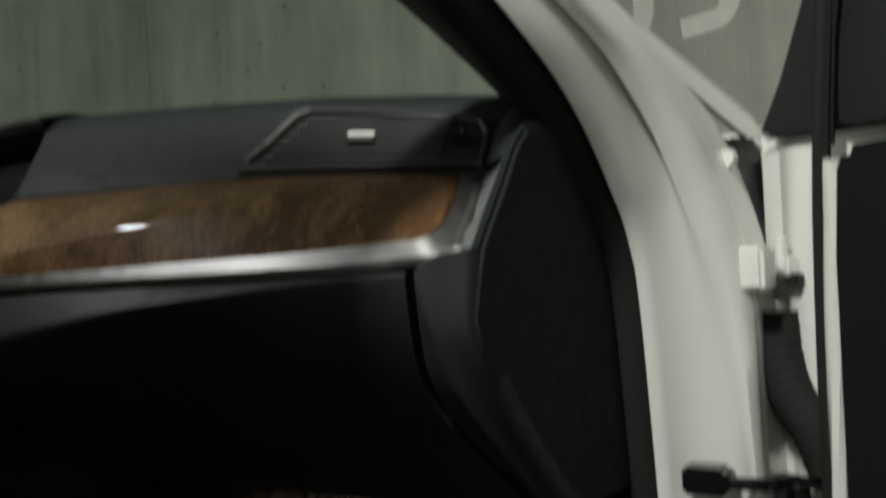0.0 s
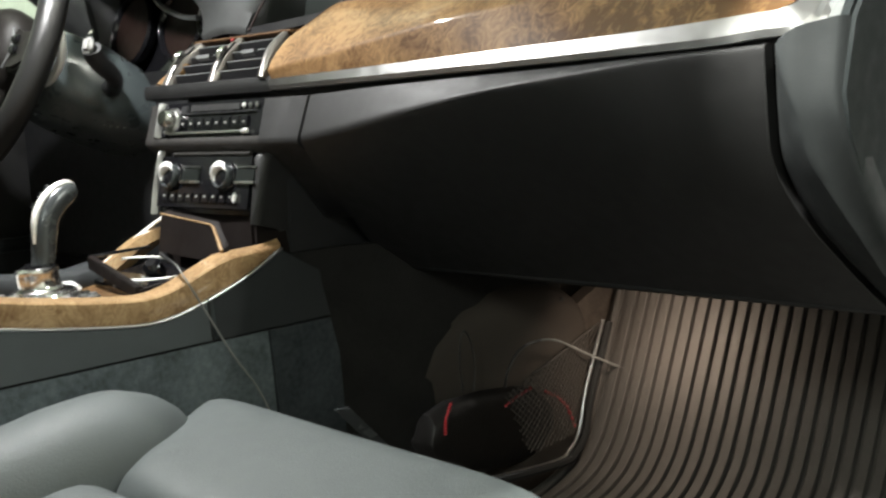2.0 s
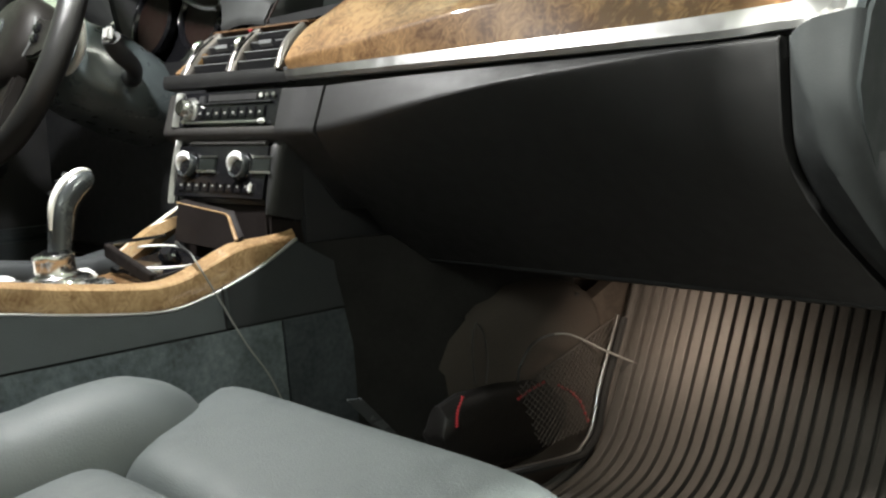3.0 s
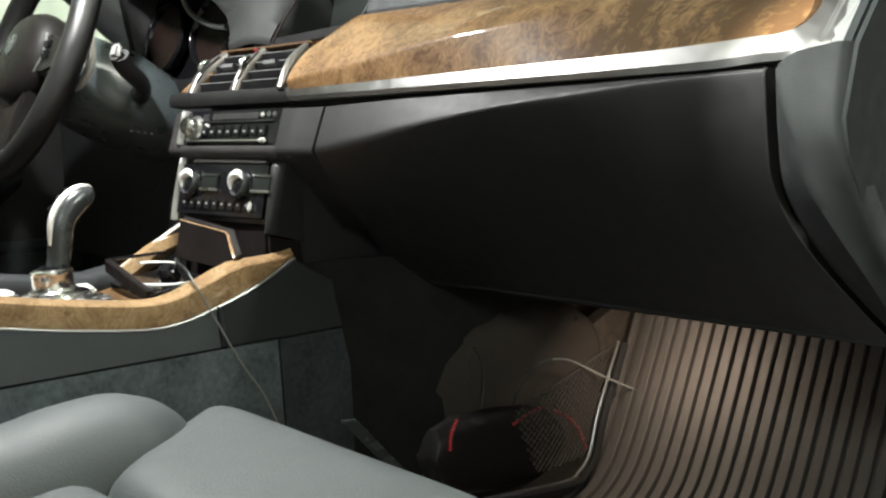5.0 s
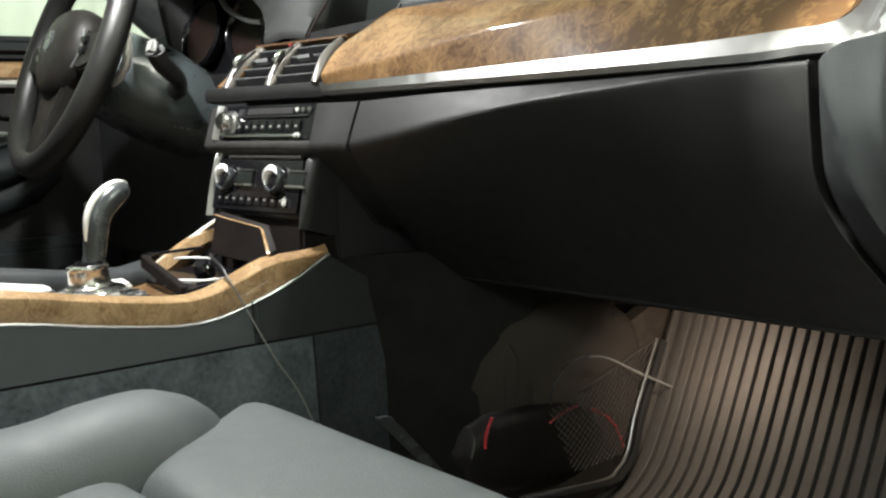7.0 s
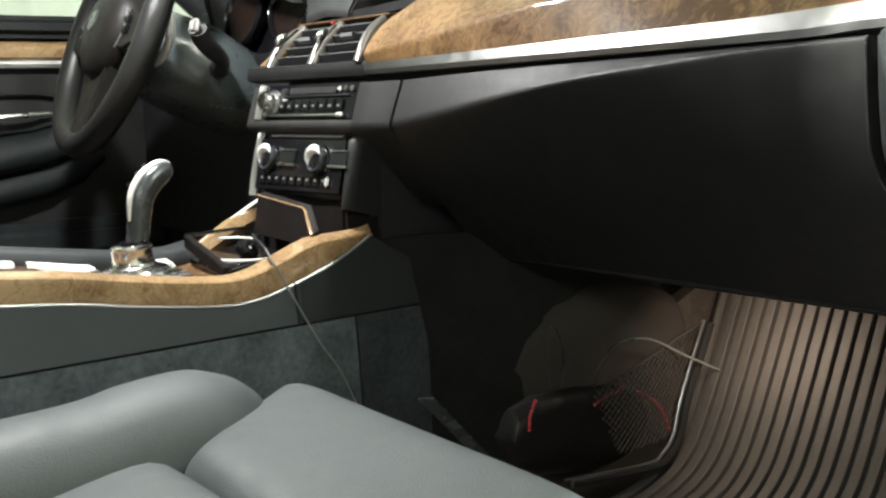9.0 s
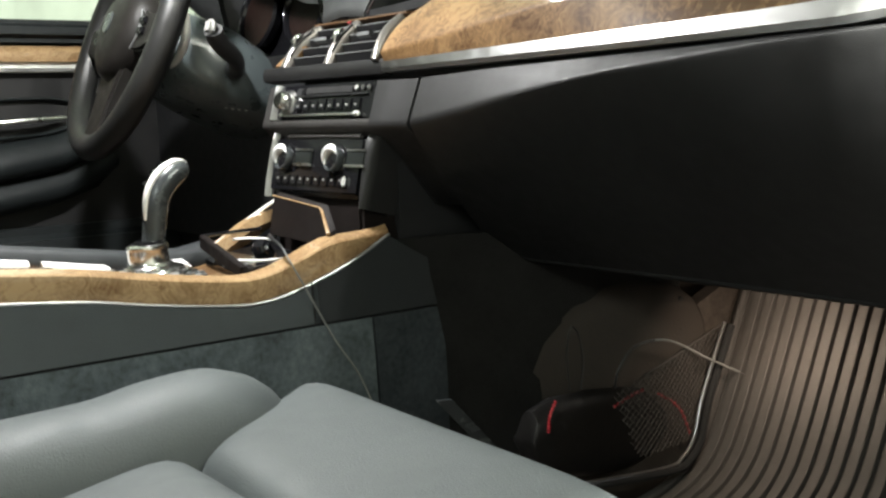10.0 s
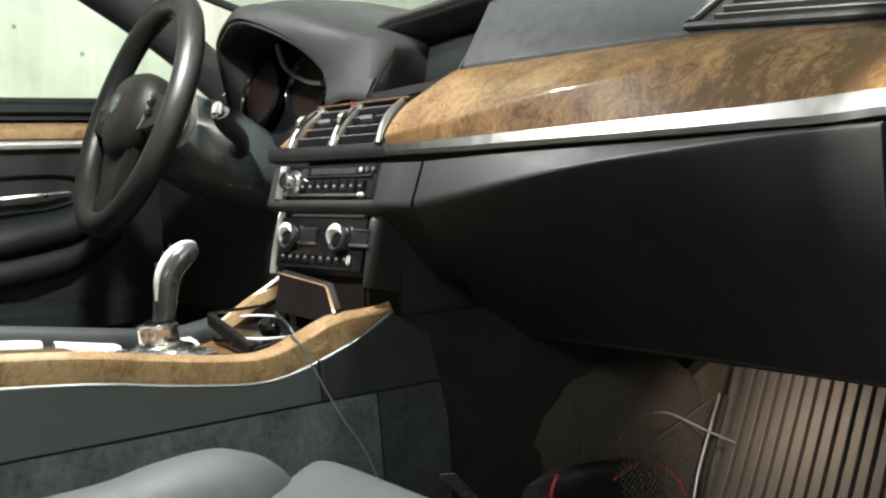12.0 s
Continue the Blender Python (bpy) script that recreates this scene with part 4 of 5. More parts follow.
# ---- centre stack ----
def stack():
    s = thing("centre_stack", "black centre stack with vents, radio and climate panel", "centre stack")
    part("housing", box((-0.005, 0.095, 0.70), (0.20, 0.20, 0.22), 0.01), M_BLACK, s)
    part("plinth", slab([(-0.085, -0.040, 0.676), (0.080, -0.036, 0.672), (0.096, -0.046, 0.60), (-0.095, -0.046, 0.60)], Vector((0, 0.07, 0)), 0.004), M_LIDBLACK, s, "dark walnut lower panel")

    def _put(m, x, z, d, sz, material, name, par, label="", bev=0.001, turn=0):
        bm = box((0, 0, 0), sz, bev)
        bmesh.ops.transform(bm, matrix=m @ pose(x, -d, z, 0, turn, 0), verts=bm.verts[:])
        return part(name, bm, material, par, label)

    # grey fascia that runs on from the glovebox lid round the radio
    FRONT = [(-0.150, -0.020), (-0.128, -0.040), (-0.11, -0.0435), (-0.05, -0.0415), (0.05, -0.0365), (0.100, -0.0345), (0.118, -0.0325), (0.132, -0.0300), (0.1535, -0.0280)]

    def fascia_row(x, y0, low):
        pts = [(0.0145, 0.799), (0.010, 0.785), (0.0055, 0.770), (0.0012, 0.757), (0.0, 0.7525), (0.0015, 0.749), (0.006, 0.745), (0.020, 0.735), (0.040, 0.716), (0.060, 0.695), (0.09, 0.660)]
        return [(x - max(0, 0.752 - z) * 0.22 * (x > 0.1) + max(0, z - 0.752) * 0.10 * (x > 0.1), y0 + y, z) for y, z in pts[:low]]

    xs = [-0.150, -0.142, -0.134, -0.126, -0.116, -0.104]
    part("fascia", sheet([fascia_row(x, table(x, FRONT), 8) for x in xs], Vector((0, 0.010, 0))), M_FASCIA, s, "grey soft fascia", sharp=50)
    xs = [0.099, 0.106, 0.112, 0.118, 0.125, 0.132, 0.140, 0.147, 0.154, 0.160]
    part("fascia", sheet([fascia_row(x, table(x, FRONT), 11) for x in xs], Vector((0, 0.010, 0))), M_DASH, s, "grey soft fascia", sharp=50)
    rows = [[(x, table(x, FRONT) + y, z) for y, z in ((0.016, 0.759), (0.0016, 0.7585), (0.0006, 0.7565), (0.0, 0.7525), (0.0015, 0.749), (0.006, 0.745), (0.020, 0.735))] for x in (-0.104, -0.05, 0, 0.05, 0.099)]
    part("fascia_sill", sheet(rows, Vector((0, 0.010, 0))), M_FASCIA, s, "grey sill under the radio", sharp=60)

    # radio, turned a little to the driver
    R = pose(-0.002, -0.0265, 0.7790, -16, 0, 2.8)
    rad = _put(R, 0, 0, -0.013, (0.199, 0.03, 0.043), M_GLOSS, "radio", s, "gloss black radio with chrome edges", 0.002)
    rows = [[R @ Vector((-0.0985, -0.001, z)), R @ Vector((-0.0980, -0.0075, z)), R @ Vector((-0.0950, -0.0090, z)), R @ Vector((-0.0915, -0.0040, z))] for z in (-0.021, -0.008, 0.008, 0.0205)]
    part("edge_trim", sheet(rows, Vector((0.001, 0.004, 0))), M_CHROME, rad, "satin edge trim", sharp=60)
    _put(R, 0.012, 0.0125, 0.0030, (0.094, 0.003, 0.0085), M_GAP, "disc_slot", rad)
    _put(R, 0.012, 0.0065, 0.0036, (0.150, 0.003, 0.0020), M_BLACK, "slot_rim", rad, "", 0.0006)
    _put(R, 0.002, -0.0165, 0.0045, (0.150, 0.004, 0.0022), M_SATIN, "chrome_bar", rad, "polished chrome bar", 0.0008)
    _put(R, 0.076, -0.0165, 0.0060, (0.012, 0.006, 0.0055), M_INLAY, "chrome_end", rad, "", 0.002)
    _put(R, -0.077, -0.0150, 0.0060, (0.006, 0.006, 0.0050), M_INLAY, "chrome_end", rad, "", 0.002)
    for i in range(8):
        _put(R, -0.046 + i * 0.0165, -0.0045, 0.0032, (0.0145, 0.003, 0.0125), M_GLOSS, "button", rad)
        _put(R, -0.046 + i * 0.0165, -0.0055, 0.0050, (0.0040, 0.0006, 0.0024), M_CABLE, "button_mark", rad, "", 0.0002)
    for i in range(3):
        _put(R, 0.066 + i * 0.0115, 0.0135, 0.0045, (0.0052, 0.004, 0.0062), M_CHROME if i else M_INLAY, "key", rad, "", 0.0015)
    part("knob", lathe([(0.0, 0.017), (0.0085, 0.017), (0.0105, 0.0145), (0.0112, 0.006), (0.0120, 0.0), (0.0, 0.0)], R @ pose(-0.070, -0.002, 0.000, 90, 0, 0), 28), M_ROLLER, rad, "polished volume knob")
    part("knob_base", lathe([(0.0, 0.004), (0.0140, 0.004), (0.0155, 0.0), (0.0, 0.0)], R @ pose(-0.070, -0.002, 0.000, 90, 0, 0), 28), M_CHROME, rad)
    _put(R, -0.046, 0.0115, 0.0035, (0.014, 0.004, 0.010), M_BLACK, "key", rad, "", 0.0015)

    # climate panel in its own pod
    C = pose(-0.006, -0.0385, 0.7070, -14, 0, 2.8)
    cl = _put(C, 0, 0, -0.013, (0.186, 0.03, 0.072), M_GLOSS, "climate_panel", s, "gloss black climate panel with chrome dials", 0.006)
    _put(C, 0.010, 0.0335, 0.0015, (0.150, 0.006, 0.0065), M_FASCIA, "ledge", cl, "grey ledge over the climate panel", 0.0022)
    for kx in (-0.060, 0.043):
        K = C @ pose(kx, -0.002, 0.0065, 90, 0, 0)
        kn = part("dial", lathe([(0.0118, 0.0), (0.0148, 0.0), (0.0150, 0.003), (0.0146, 0.0090), (0.0136, 0.0104), (0.0122, 0.0098), (0.0118, 0.0080)], K, 36), M_GRIP, cl, "chrome temperature dial")
        part("dial_face", lathe([(0.0, 0.0090), (0.0060, 0.0088), (0.0118, 0.0080), (0.0118, 0.0), (0.0, 0.0)], K, 28), M_GLOSS, kn, "dark dial face")
        # highlight on the dial rim, built as a pale arc
        arc = [K @ Vector((0.0112 * math.cos(radians(d)), 0.0112 * math.sin(radians(d)), 0.0095)) for d in range(30, 222, 9)]
        part("dial_crescent", tube(arc, [0.0008 + 0.0052 * math.sin(math.pi * i / (len(arc) - 1)) for i in range(len(arc))], 8), M_INLAY, kn, "lamp glint on the dial, built as a bright crescent")
        part("dial_skirt", lathe([(0.0, 0.0025), (0.0170, 0.0025), (0.0182, 0.0), (0.0, 0.0)], K, 36), M_GLOSS, kn)
        _put(C, kx + 0.037, 0.0085, 0.0030, (0.034, 0.003, 0.0150), M_SCREEN, "display", cl, "dark display", 0.0012)
        _put(C, kx + 0.037, 0.0172, 0.0042, (0.036, 0.003, 0.0018), M_CHROME, "display_rim", cl, "", 0.0006)
        _put(C, kx + 0.037, -0.0003, 0.0045, (0.036, 0.004, 0.0028), M_SATIN, "display_rim", cl, "", 0.0009)
    for i in range(9):
        _put(C, -0.070 + i * 0.0160, -0.0185, 0.0028, (0.0140, 0.003, 0.0115), M_GLOSS, "button", cl)
        _put(C, -0.070 + i * 0.0160, -0.0170, 0.0046, (0.0036, 0.0006, 0.0026), M_CABLE, "button_mark", cl, "", 0.0002)
    _put(C, 0.066, -0.0180, 0.0050, (0.0065, 0.004, 0.0120), M_INLAY, "key", cl, "", 0.002)
    rows = [[C @ Vector((-0.0935 + b, -0.001, z)), C @ Vector((-0.0935 + b, -0.0055, z)), C @ Vector((-0.0915 + b, -0.0066, z)), C @ Vector((-0.0890 + b, -0.0030, z))] for z, b in ((-0.040, 0.001), (-0.02, -0.001), (0.0, -0.0015), (0.02, -0.001), (0.037, 0.001))]
    part("edge_trim", sheet(rows, Vector((0.001, 0.004, 0))), M_CHROME, cl, "satin edge trim", sharp=60)
    # rounded cheek between the panel and the glovebox
    rows, back = [], []
    for z, w, d in ((-0.046, 0.005, 0.004), (-0.03, 0.007, 0.002), (-0.01, 0.009, 0.001), (0.01, 0.0105, 0.0), (0.028, 0.012, -0.001), (0.038, 0.0125, 0.004)):
        rows.append([C @ Vector((0.0915, 0.004, z)), C @ Vector((0.0935, -0.0030 + d, z)), C @ Vector((0.0935 + w * 0.35, -0.0035 + d, z)), C @ Vector((0.0935 + w * 0.75, -0.0005 + d, z)), C @ Vector((0.0935 + w, 0.004 + d, z))])
        back.append([C @ Vector((0.0935 + w - 0.0005, 0.0045 + d, z)), C @ Vector((0.0935 + w - 0.0015, 0.07, z))])
    part("cheek", sheet(rows, Vector((0, 0.006, 0))), M_DASH, cl, "rounded grey cheek", sharp=60)
    part("cheek_side", sheet(back, Vector((-0.004, 0, 0))), M_DASH, cl)

    # dark continuation of the chrome strip under the vents
    rows = []
    for x in (-0.136, -0.10, -0.05, 0.0, 0.05, 0.104):
        y0 = table(x, [(-0.136, -0.030), (0.104, -0.0145)])
        rows.append([(x, y0 + 0.012, 0.8235), (x, y0 + 0.0025, 0.8225), (x, y0, 0.8175), (x, y0 - 0.0005, 0.8115), (x, y0 + 0.001, 0.8065), (x, y0 + 0.014, 0.8035)])
    part("vent_band", sheet(rows, Vector((0, 0.004, 0))), M_BAND, s, "dark satin band under the vents", sharp=28)

    # pair of centre vents
    def q(u, v, o=0.0):
        """On the vent face: u across in metres, v 0 at the foot, 1 at the top."""
        lo, hi = Vector((u, -0.0165 + 0.055 * min(0, u), 0.824)), Vector((lerp(u, -0.01, 0.10) - 0.006, 0.034 + 0.03 * min(0, u), 0.874))
        return lo.lerp(hi, v) + o * Vector((0, -0.71, 0.70))

    vent = part("air_vent", sheet([[q(u, 0, -0.014), q(u, 1, -0.014)] for u in (-0.106, 0.0, 0.095)], Vector((0, 0.01, -0.01))), M_GAP, s, "pair of slatted centre air vents")
    for a, b in ((-0.093, -0.012), (-0.004, 0.085)):
        for k in range(4):
            v = 0.17 + k * 0.22
            rows = [[q(u, v - 0.075, -0.010), q(u, v + 0.02, -0.0005), q(u, v + 0.045, -0.0015)] for u in (a, (a + b) / 2, b)]
            part("slat", sheet(rows, Vector((0, 0.0012, -0.0012))), M_SLAT, vent)
            part("slat_edge", tube([r[1] for r in rows], 0.0008, 6), M_LEVER, vent)
        mid = (a + b) / 2 + 0.004
        part("tab", loft([[q(mid + e * 0.013, 0.52 + dv, o) for dv, o in ((-0.05, 0.001), (-0.045, 0.006), (0.0, 0.0085), (0.045, 0.006), (0.05, 0.001))] for e in (-1, -0.8, 0, 0.8, 1)], False), M_LEVER, vent, "chrome vent tab")
    for u, w in ((-0.099, 0.0070), (-0.008, 0.0056), (0.0885, 0.0054)):
        rows = []
        for k in range(15):
            v = -0.03 + 1.0 * k / 14
            o = 0.0015 + 0.0075 * math.sin(math.pi * k / 14)
            rows.append([q(u - w, v, -0.004), q(u - w * 0.9, v, o * 0.55), q(u - w * 0.45, v, o * 0.95), q(u, v, o), q(u + w * 0.45, v, o * 0.9), q(u + w * 0.9, v, o * 0.4), q(u + w, v, -0.004)])
        dv = part("divider", sheet(rows, Vector((0, 0.003, -0.003))), M_DIVIDER, vent, "rounded chrome vent divider", sharp=60)
        if u < 0.05:
            wheel = [q(u + 0.002, 0.35 + 0.06 * k, 0.0085 + 0.004 * math.sin(math.pi * k / 5)) for k in range(6)]
            part("thumb_wheel", tube(wheel, [0.0015, 0.0034, 0.0040, 0.0040, 0.0034, 0.0015], 10), M_BRIGHT, dv, "ribbed chrome thumb wheel")
            part("wheel_slot", tube([q(u + w * 0.75, 0.18, 0.0045), q(u + w * 0.75, 0.5, 0.0065), q(u + w * 0.75, 0.82, 0.0045)], 0.0014, 6), M_GAP, dv)
    part("temperature_mark", box(q(-0.004, 0.80, 0.0085), (0.006, 0.003, 0.004), 0.001, (-42, 0, 0)), M_RED, vent, "small red mark")
    rows = [[q(u, 0.975, -0.001), q(u, 0.98, 0.0010), q(u, 1.01, 0.0016), q(u, 1.06, -0.001), q(u, 1.2, -0.010)] for u in (-0.112, -0.06, 0.0, 0.05, 0.10)]
    part("vent_trim", sheet(rows, Vector((0, 0.003, -0.003))), M_WOOD_BROWN, s, "walnut trim over the vents")

    sc = thing("display_bay", "dark recessed display under a dashboard hood", "display")
    part("screen", box((0.060, 0.140, 0.918), (0.165, 0.012, 0.072), 0.004, (-14, 0, -4)), M_SCREEN, sc, "dark switched-off screen")
    part("bezel", tube([(-0.0185, 0.049, 0.882), (-0.016, 0.068, 0.912), (-0.0135, 0.089, 0.943)], 0.0015, 8), M_BROWN_DIAL, sc, "brown screen bezel edge")
    part("bay_floor", slab([(-0.06, 0.05, 0.884), (0.14, 0.055, 0.893), (0.14, 0.16, 0.893), (-0.06, 0.16, 0.884)], Vector((0, 0, -0.01))), M_BLACK, sc)
    part("bay_wall", slab([(0.140, 0.055, 0.893), (0.140, 0.125, 0.985), (0.140, 0.30, 0.985), (0.140, 0.30, 0.893)], Vector((0.004, 0, 0))), M_BLACK, sc)
    rows = []
    for x, dz in ((-0.150, -0.055), (-0.125, -0.034), (-0.105, -0.020), (-0.08, -0.008), (-0.04, 0.002), (0.0, 0.003), (0.07, 0.007), (0.11, 0.010), (0.145, 0.010)):
        rows.append([(x, 0.20, 0.944 + dz), (x, 0.16, 0.950 + dz), (x, 0.125, 0.962 + dz), (x, 0.103, 0.974 + dz), (x, 0.0985, 0.9785 + dz), (x, 0.0985, 0.9815 + dz), (x, 0.103, 0.985 + dz), (x, 0.14, 0.991 + dz), (x, 0.3, 0.992 + dz * 0.5), (x, 0.85, 0.950)])
    part("bay_hood", sheet(rows, Vector((0, 0.004, -0.004))), M_DASH, sc, sharp=70)


stack()


# ---- centre console ----
RAIL = [(-0.75, 0.021), (-0.17, 0.021), (-0.13, 0.0245), (-0.085, 0.027), (-0.016, 0.002), (0.05, 0.0)]
LOW = [(-0.75, 0.635), (-0.50, 0.618), (-0.364, 0.605), (-0.286, 0.5915), (-0.204, 0.580), (-0.16, 0.581), (-0.112, 0.593), (-0.062, 0.611), (-0.016, 0.634)]


def console():
    c = thing("centre_console", "centre console with pale walnut frame and leatherette sides", "console")
    P = curve_pts([(0, y, z) for y, z in LOW], 70)
    for side in (1, -1):
        rows = []
        for p in P:
            w = eased(p.y, RAIL, 0.016)
            x = side * 0.102
            if side < 0:
                p = p + Vector((0, 0, 0.018 * smooth01((p.y + 0.16) / 0.11)))
            tw = 0.020 + 0.008 * smooth01((p.y + 0.20) / 0.10) - 0.022 * smooth01((p.y + 0.075) / 0.06)
            rows.append([(x - side * 0.012, p.y, p.z), (x - side * 0.001, p.y, p.z), (x, p.y, p.z + w * 0.2), (x - side * 0.0005, p.y, p.z + w * 0.85), (x - side * 0.002, p.y, p.z + w + 0.0015), (x - side * 0.0045, p.y, p.z + w + 0.0035), (x - side * tw, p.y, p.z + w + 0.0065), (x - side * (tw + 0.003), p.y, p.z + w - 0.006)])
        part("wood_frame", loft(rows, True, True), M_WOOD_PALE, c, "pale walnut frame rail", sharp=26)
        if side < 0:
            part("chrome_edge", tube([Vector((-0.0795 - 0.012 * smooth01((p.y + 0.20) / 0.10), p.y, p.z + 0.018 * smooth01((p.y + 0.16) / 0.11) + 0.0275)) for p in P[46:66]], 0.0022, 6), M_INLAY, c, "bright inner rail edge")
        part("chrome_line", tube([Vector((side * 0.1035, p.y, p.z - 0.0015)) for p in P], 0.0020, 6), M_CHROME, c)
    rows = [[(x, p.y, p.z + 0.016) for x in (-0.085, 0, 0.085)] for p in curve_pts([(0, y, z) for y, z in LOW[:7]], 20)]
    part("top_panel", sheet(rows, Vector((0, 0, -0.01))), M_WOOD, c, "brown walnut top panel")
    side = [(p.y, p.z - 0.003) for p in P] + [(0.005, 0.618), (0.03, 0.604), (0.055, 0.592)]
    # front panel takes a darker leatherette to stand for occlusion shade
    for front, material, label in ((False, M_CONSOLE, "blue-grey leatherette side"), (True, M_LEDGE, "leatherette front side panel with shade in its colour")):
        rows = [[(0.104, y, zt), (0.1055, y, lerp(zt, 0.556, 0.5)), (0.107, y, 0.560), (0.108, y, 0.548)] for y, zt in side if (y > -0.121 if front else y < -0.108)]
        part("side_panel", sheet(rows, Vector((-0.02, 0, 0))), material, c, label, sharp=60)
    rows = [[(0.1062, -0.118, 0.592), (0.1085, -0.1175, 0.548)], [(0.1062, -0.1165, 0.592), (0.1085, -0.116, 0.548)]]
    part("panel_joint", sheet(rows, Vector((-0.004, 0, 0))), M_GAP, c)
    rows = [[(0.105, y, 0.548), (0.105, y, 0.5445)] for y in (-0.75, -0.4, 0.04)]
    part("panel_joint", sheet(rows, Vector((-0.01, 0, 0))), M_GAP, c)
    # same tunnel carpet throughout; the front stretch has shade in its colour
    for ys, material, label in (((-0.9, -0.4, -0.2, -0.046), M_CARPET, "blue-grey carpet on the tunnel side"), ((-0.043, 0.0, 0.055), M_CARPET_SHADE, "carpet on the tunnel front, shade put in its colour")):
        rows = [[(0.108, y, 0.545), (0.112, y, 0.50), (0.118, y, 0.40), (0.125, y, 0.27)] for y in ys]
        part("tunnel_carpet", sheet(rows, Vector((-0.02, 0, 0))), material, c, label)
    # flank under the dash, its shade painted by the near-black carpet
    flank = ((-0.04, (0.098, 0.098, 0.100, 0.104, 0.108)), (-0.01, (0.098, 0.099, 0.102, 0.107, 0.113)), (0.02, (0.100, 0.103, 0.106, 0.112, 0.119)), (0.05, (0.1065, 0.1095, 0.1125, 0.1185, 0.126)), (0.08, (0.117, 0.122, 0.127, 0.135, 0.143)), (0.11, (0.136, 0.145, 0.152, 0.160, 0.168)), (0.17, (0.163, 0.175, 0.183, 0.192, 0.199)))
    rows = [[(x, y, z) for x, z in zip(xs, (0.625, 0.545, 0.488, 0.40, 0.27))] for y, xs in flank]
    part("footwell_flank", sheet(rows, Vector((-0.02, 0, 0))), M_FLANK_SHADE, c, "carpet on the tunnel flank, blackened to stand for shade")
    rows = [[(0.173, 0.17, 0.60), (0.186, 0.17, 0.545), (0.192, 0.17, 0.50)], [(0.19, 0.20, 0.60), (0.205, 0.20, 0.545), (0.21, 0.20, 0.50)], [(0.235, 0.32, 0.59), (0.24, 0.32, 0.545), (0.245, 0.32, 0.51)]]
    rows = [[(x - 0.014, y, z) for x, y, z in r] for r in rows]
    part("front_flank", sheet(rows, Vector((-0.02, 0, 0))), M_FLANK_SHADE, c)
    rows = [[(0.194, 0.170, 0.500), (0.203, 0.170, 0.39), (0.21, 0.170, 0.27)], [(0.212, 0.20, 0.502), (0.222, 0.20, 0.39), (0.23, 0.20, 0.27)], [(0.246, 0.32, 0.512), (0.252, 0.32, 0.39), (0.26, 0.32, 0.27)], [(0.25, 0.50, 0.58), (0.255, 0.50, 0.39), (0.26, 0.50, 0.27)]]
    rows = [[(x - 0.014, y, z) for x, y, z in r] for r in rows]
    part("footwell_side", sheet(rows, Vector((-0.02, 0, 0))), M_BROWN_CARPET, c, "dark carpeted footwell side")
    part("edge_plate", slab([(0.150, 0.004, 0.452), (0.158, 0.020, 0.452), (0.172, 0.088, 0.372), (0.162, 0.074, 0.372)], Vector((0.006, -0.003, 0.0)), 0.001), M_GRIP, c, "worn dark metal edge plate")
    # flat chrome inlays along the far side of the top panel
    for y0, y1, w0, w1 in ((-0.47, -0.352, 0.007, 0.004), (-0.338, -0.272, 0.003, 0.012)):
        rows = [[(-0.070, y, table(y, LOW) + 0.0215), (-0.069, y, table(y, LOW) + 0.0225), (-0.069 + w, y, table(y, LOW) + 0.0210), (-0.067 + w, y, table(y, LOW) + 0.0180)] for y, w in [(lerp(y0, y1, k / 6), lerp(w0, w1, k / 6) * 1.6) for k in range(7)]]
        part("chrome_inlay", sheet(rows, Vector((0, 0, -0.004))), M_INLAY, c, "flat bright chrome inlay")
    rows = [[(-0.112, y, table(y, LOW) + 0.030), (-0.108, y, table(y, LOW) + 0.036), (-0.084, y, table(y, LOW) + 0.036), (-0.076, y, table(y, LOW) + 0.030), (-0.074, y, table(y, LOW) + 0.018)] for y in (-0.75, -0.5, -0.40, -0.30, -0.22, -0.17, -0.14)]
    part("far_ledge", sheet(rows, Vector((0, 0, -0.006))), M_LEDGE, c, "grey leatherette ledge", sharp=50)
    part("roller_cover", sheet([[(x, y, table(y, LOW) + 0.018 + 0.003 * (1 - (x / 0.05) ** 2)) for x in (-0.05, -0.02, 0.02, 0.05)] for y in (-0.60, -0.5, -0.42, -0.345)], Vector((0, 0, -0.006))), M_WOOD_BROWN, c, "walnut sliding cover")

    g = thing("gear_lever", "curved silver-grey automatic gear lever with chrome collar", "gear lever")
    z0 = 0.6035
    part("base_plate", slab([(-0.044, -0.300, z0), (0.034, -0.300, z0), (0.044, -0.286, z0), (0.046, -0.206, z0 - 0.008), (0.034, -0.194, z0 - 0.010), (-0.036, -0.194, z0 - 0.010), (-0.046, -0.205, z0 - 0.008), (-0.050, -0.288, z0)], Vector((0, 0, 0.007)), 0.002), M_GLOSS, g)
    part("collar", lathe([(0.0, 0.0), (0.0250, 0.0), (0.0262, 0.003), (0.0255, 0.006), (0.0225, 0.008), (0.0215, 0.010), (0.0212, 0.022), (0.0222, 0.024), (0.0215, 0.0275), (0.0170, 0.0290), (0.0, 0.0290)], pose(-0.005, -0.2465, 0.6085, 4, 0, 0), 36), M_COLLAR, g, "polished chrome collar")
    part("flange", lathe([(0.0, 0.004), (0.030, 0.004), (0.0345, 0.0025), (0.036, 0.0), (0.0, 0.0)], pose(-0.005, -0.2465, 0.6085, 4, 0, 0), 40), M_COLLAR, g, "flat chrome flange")
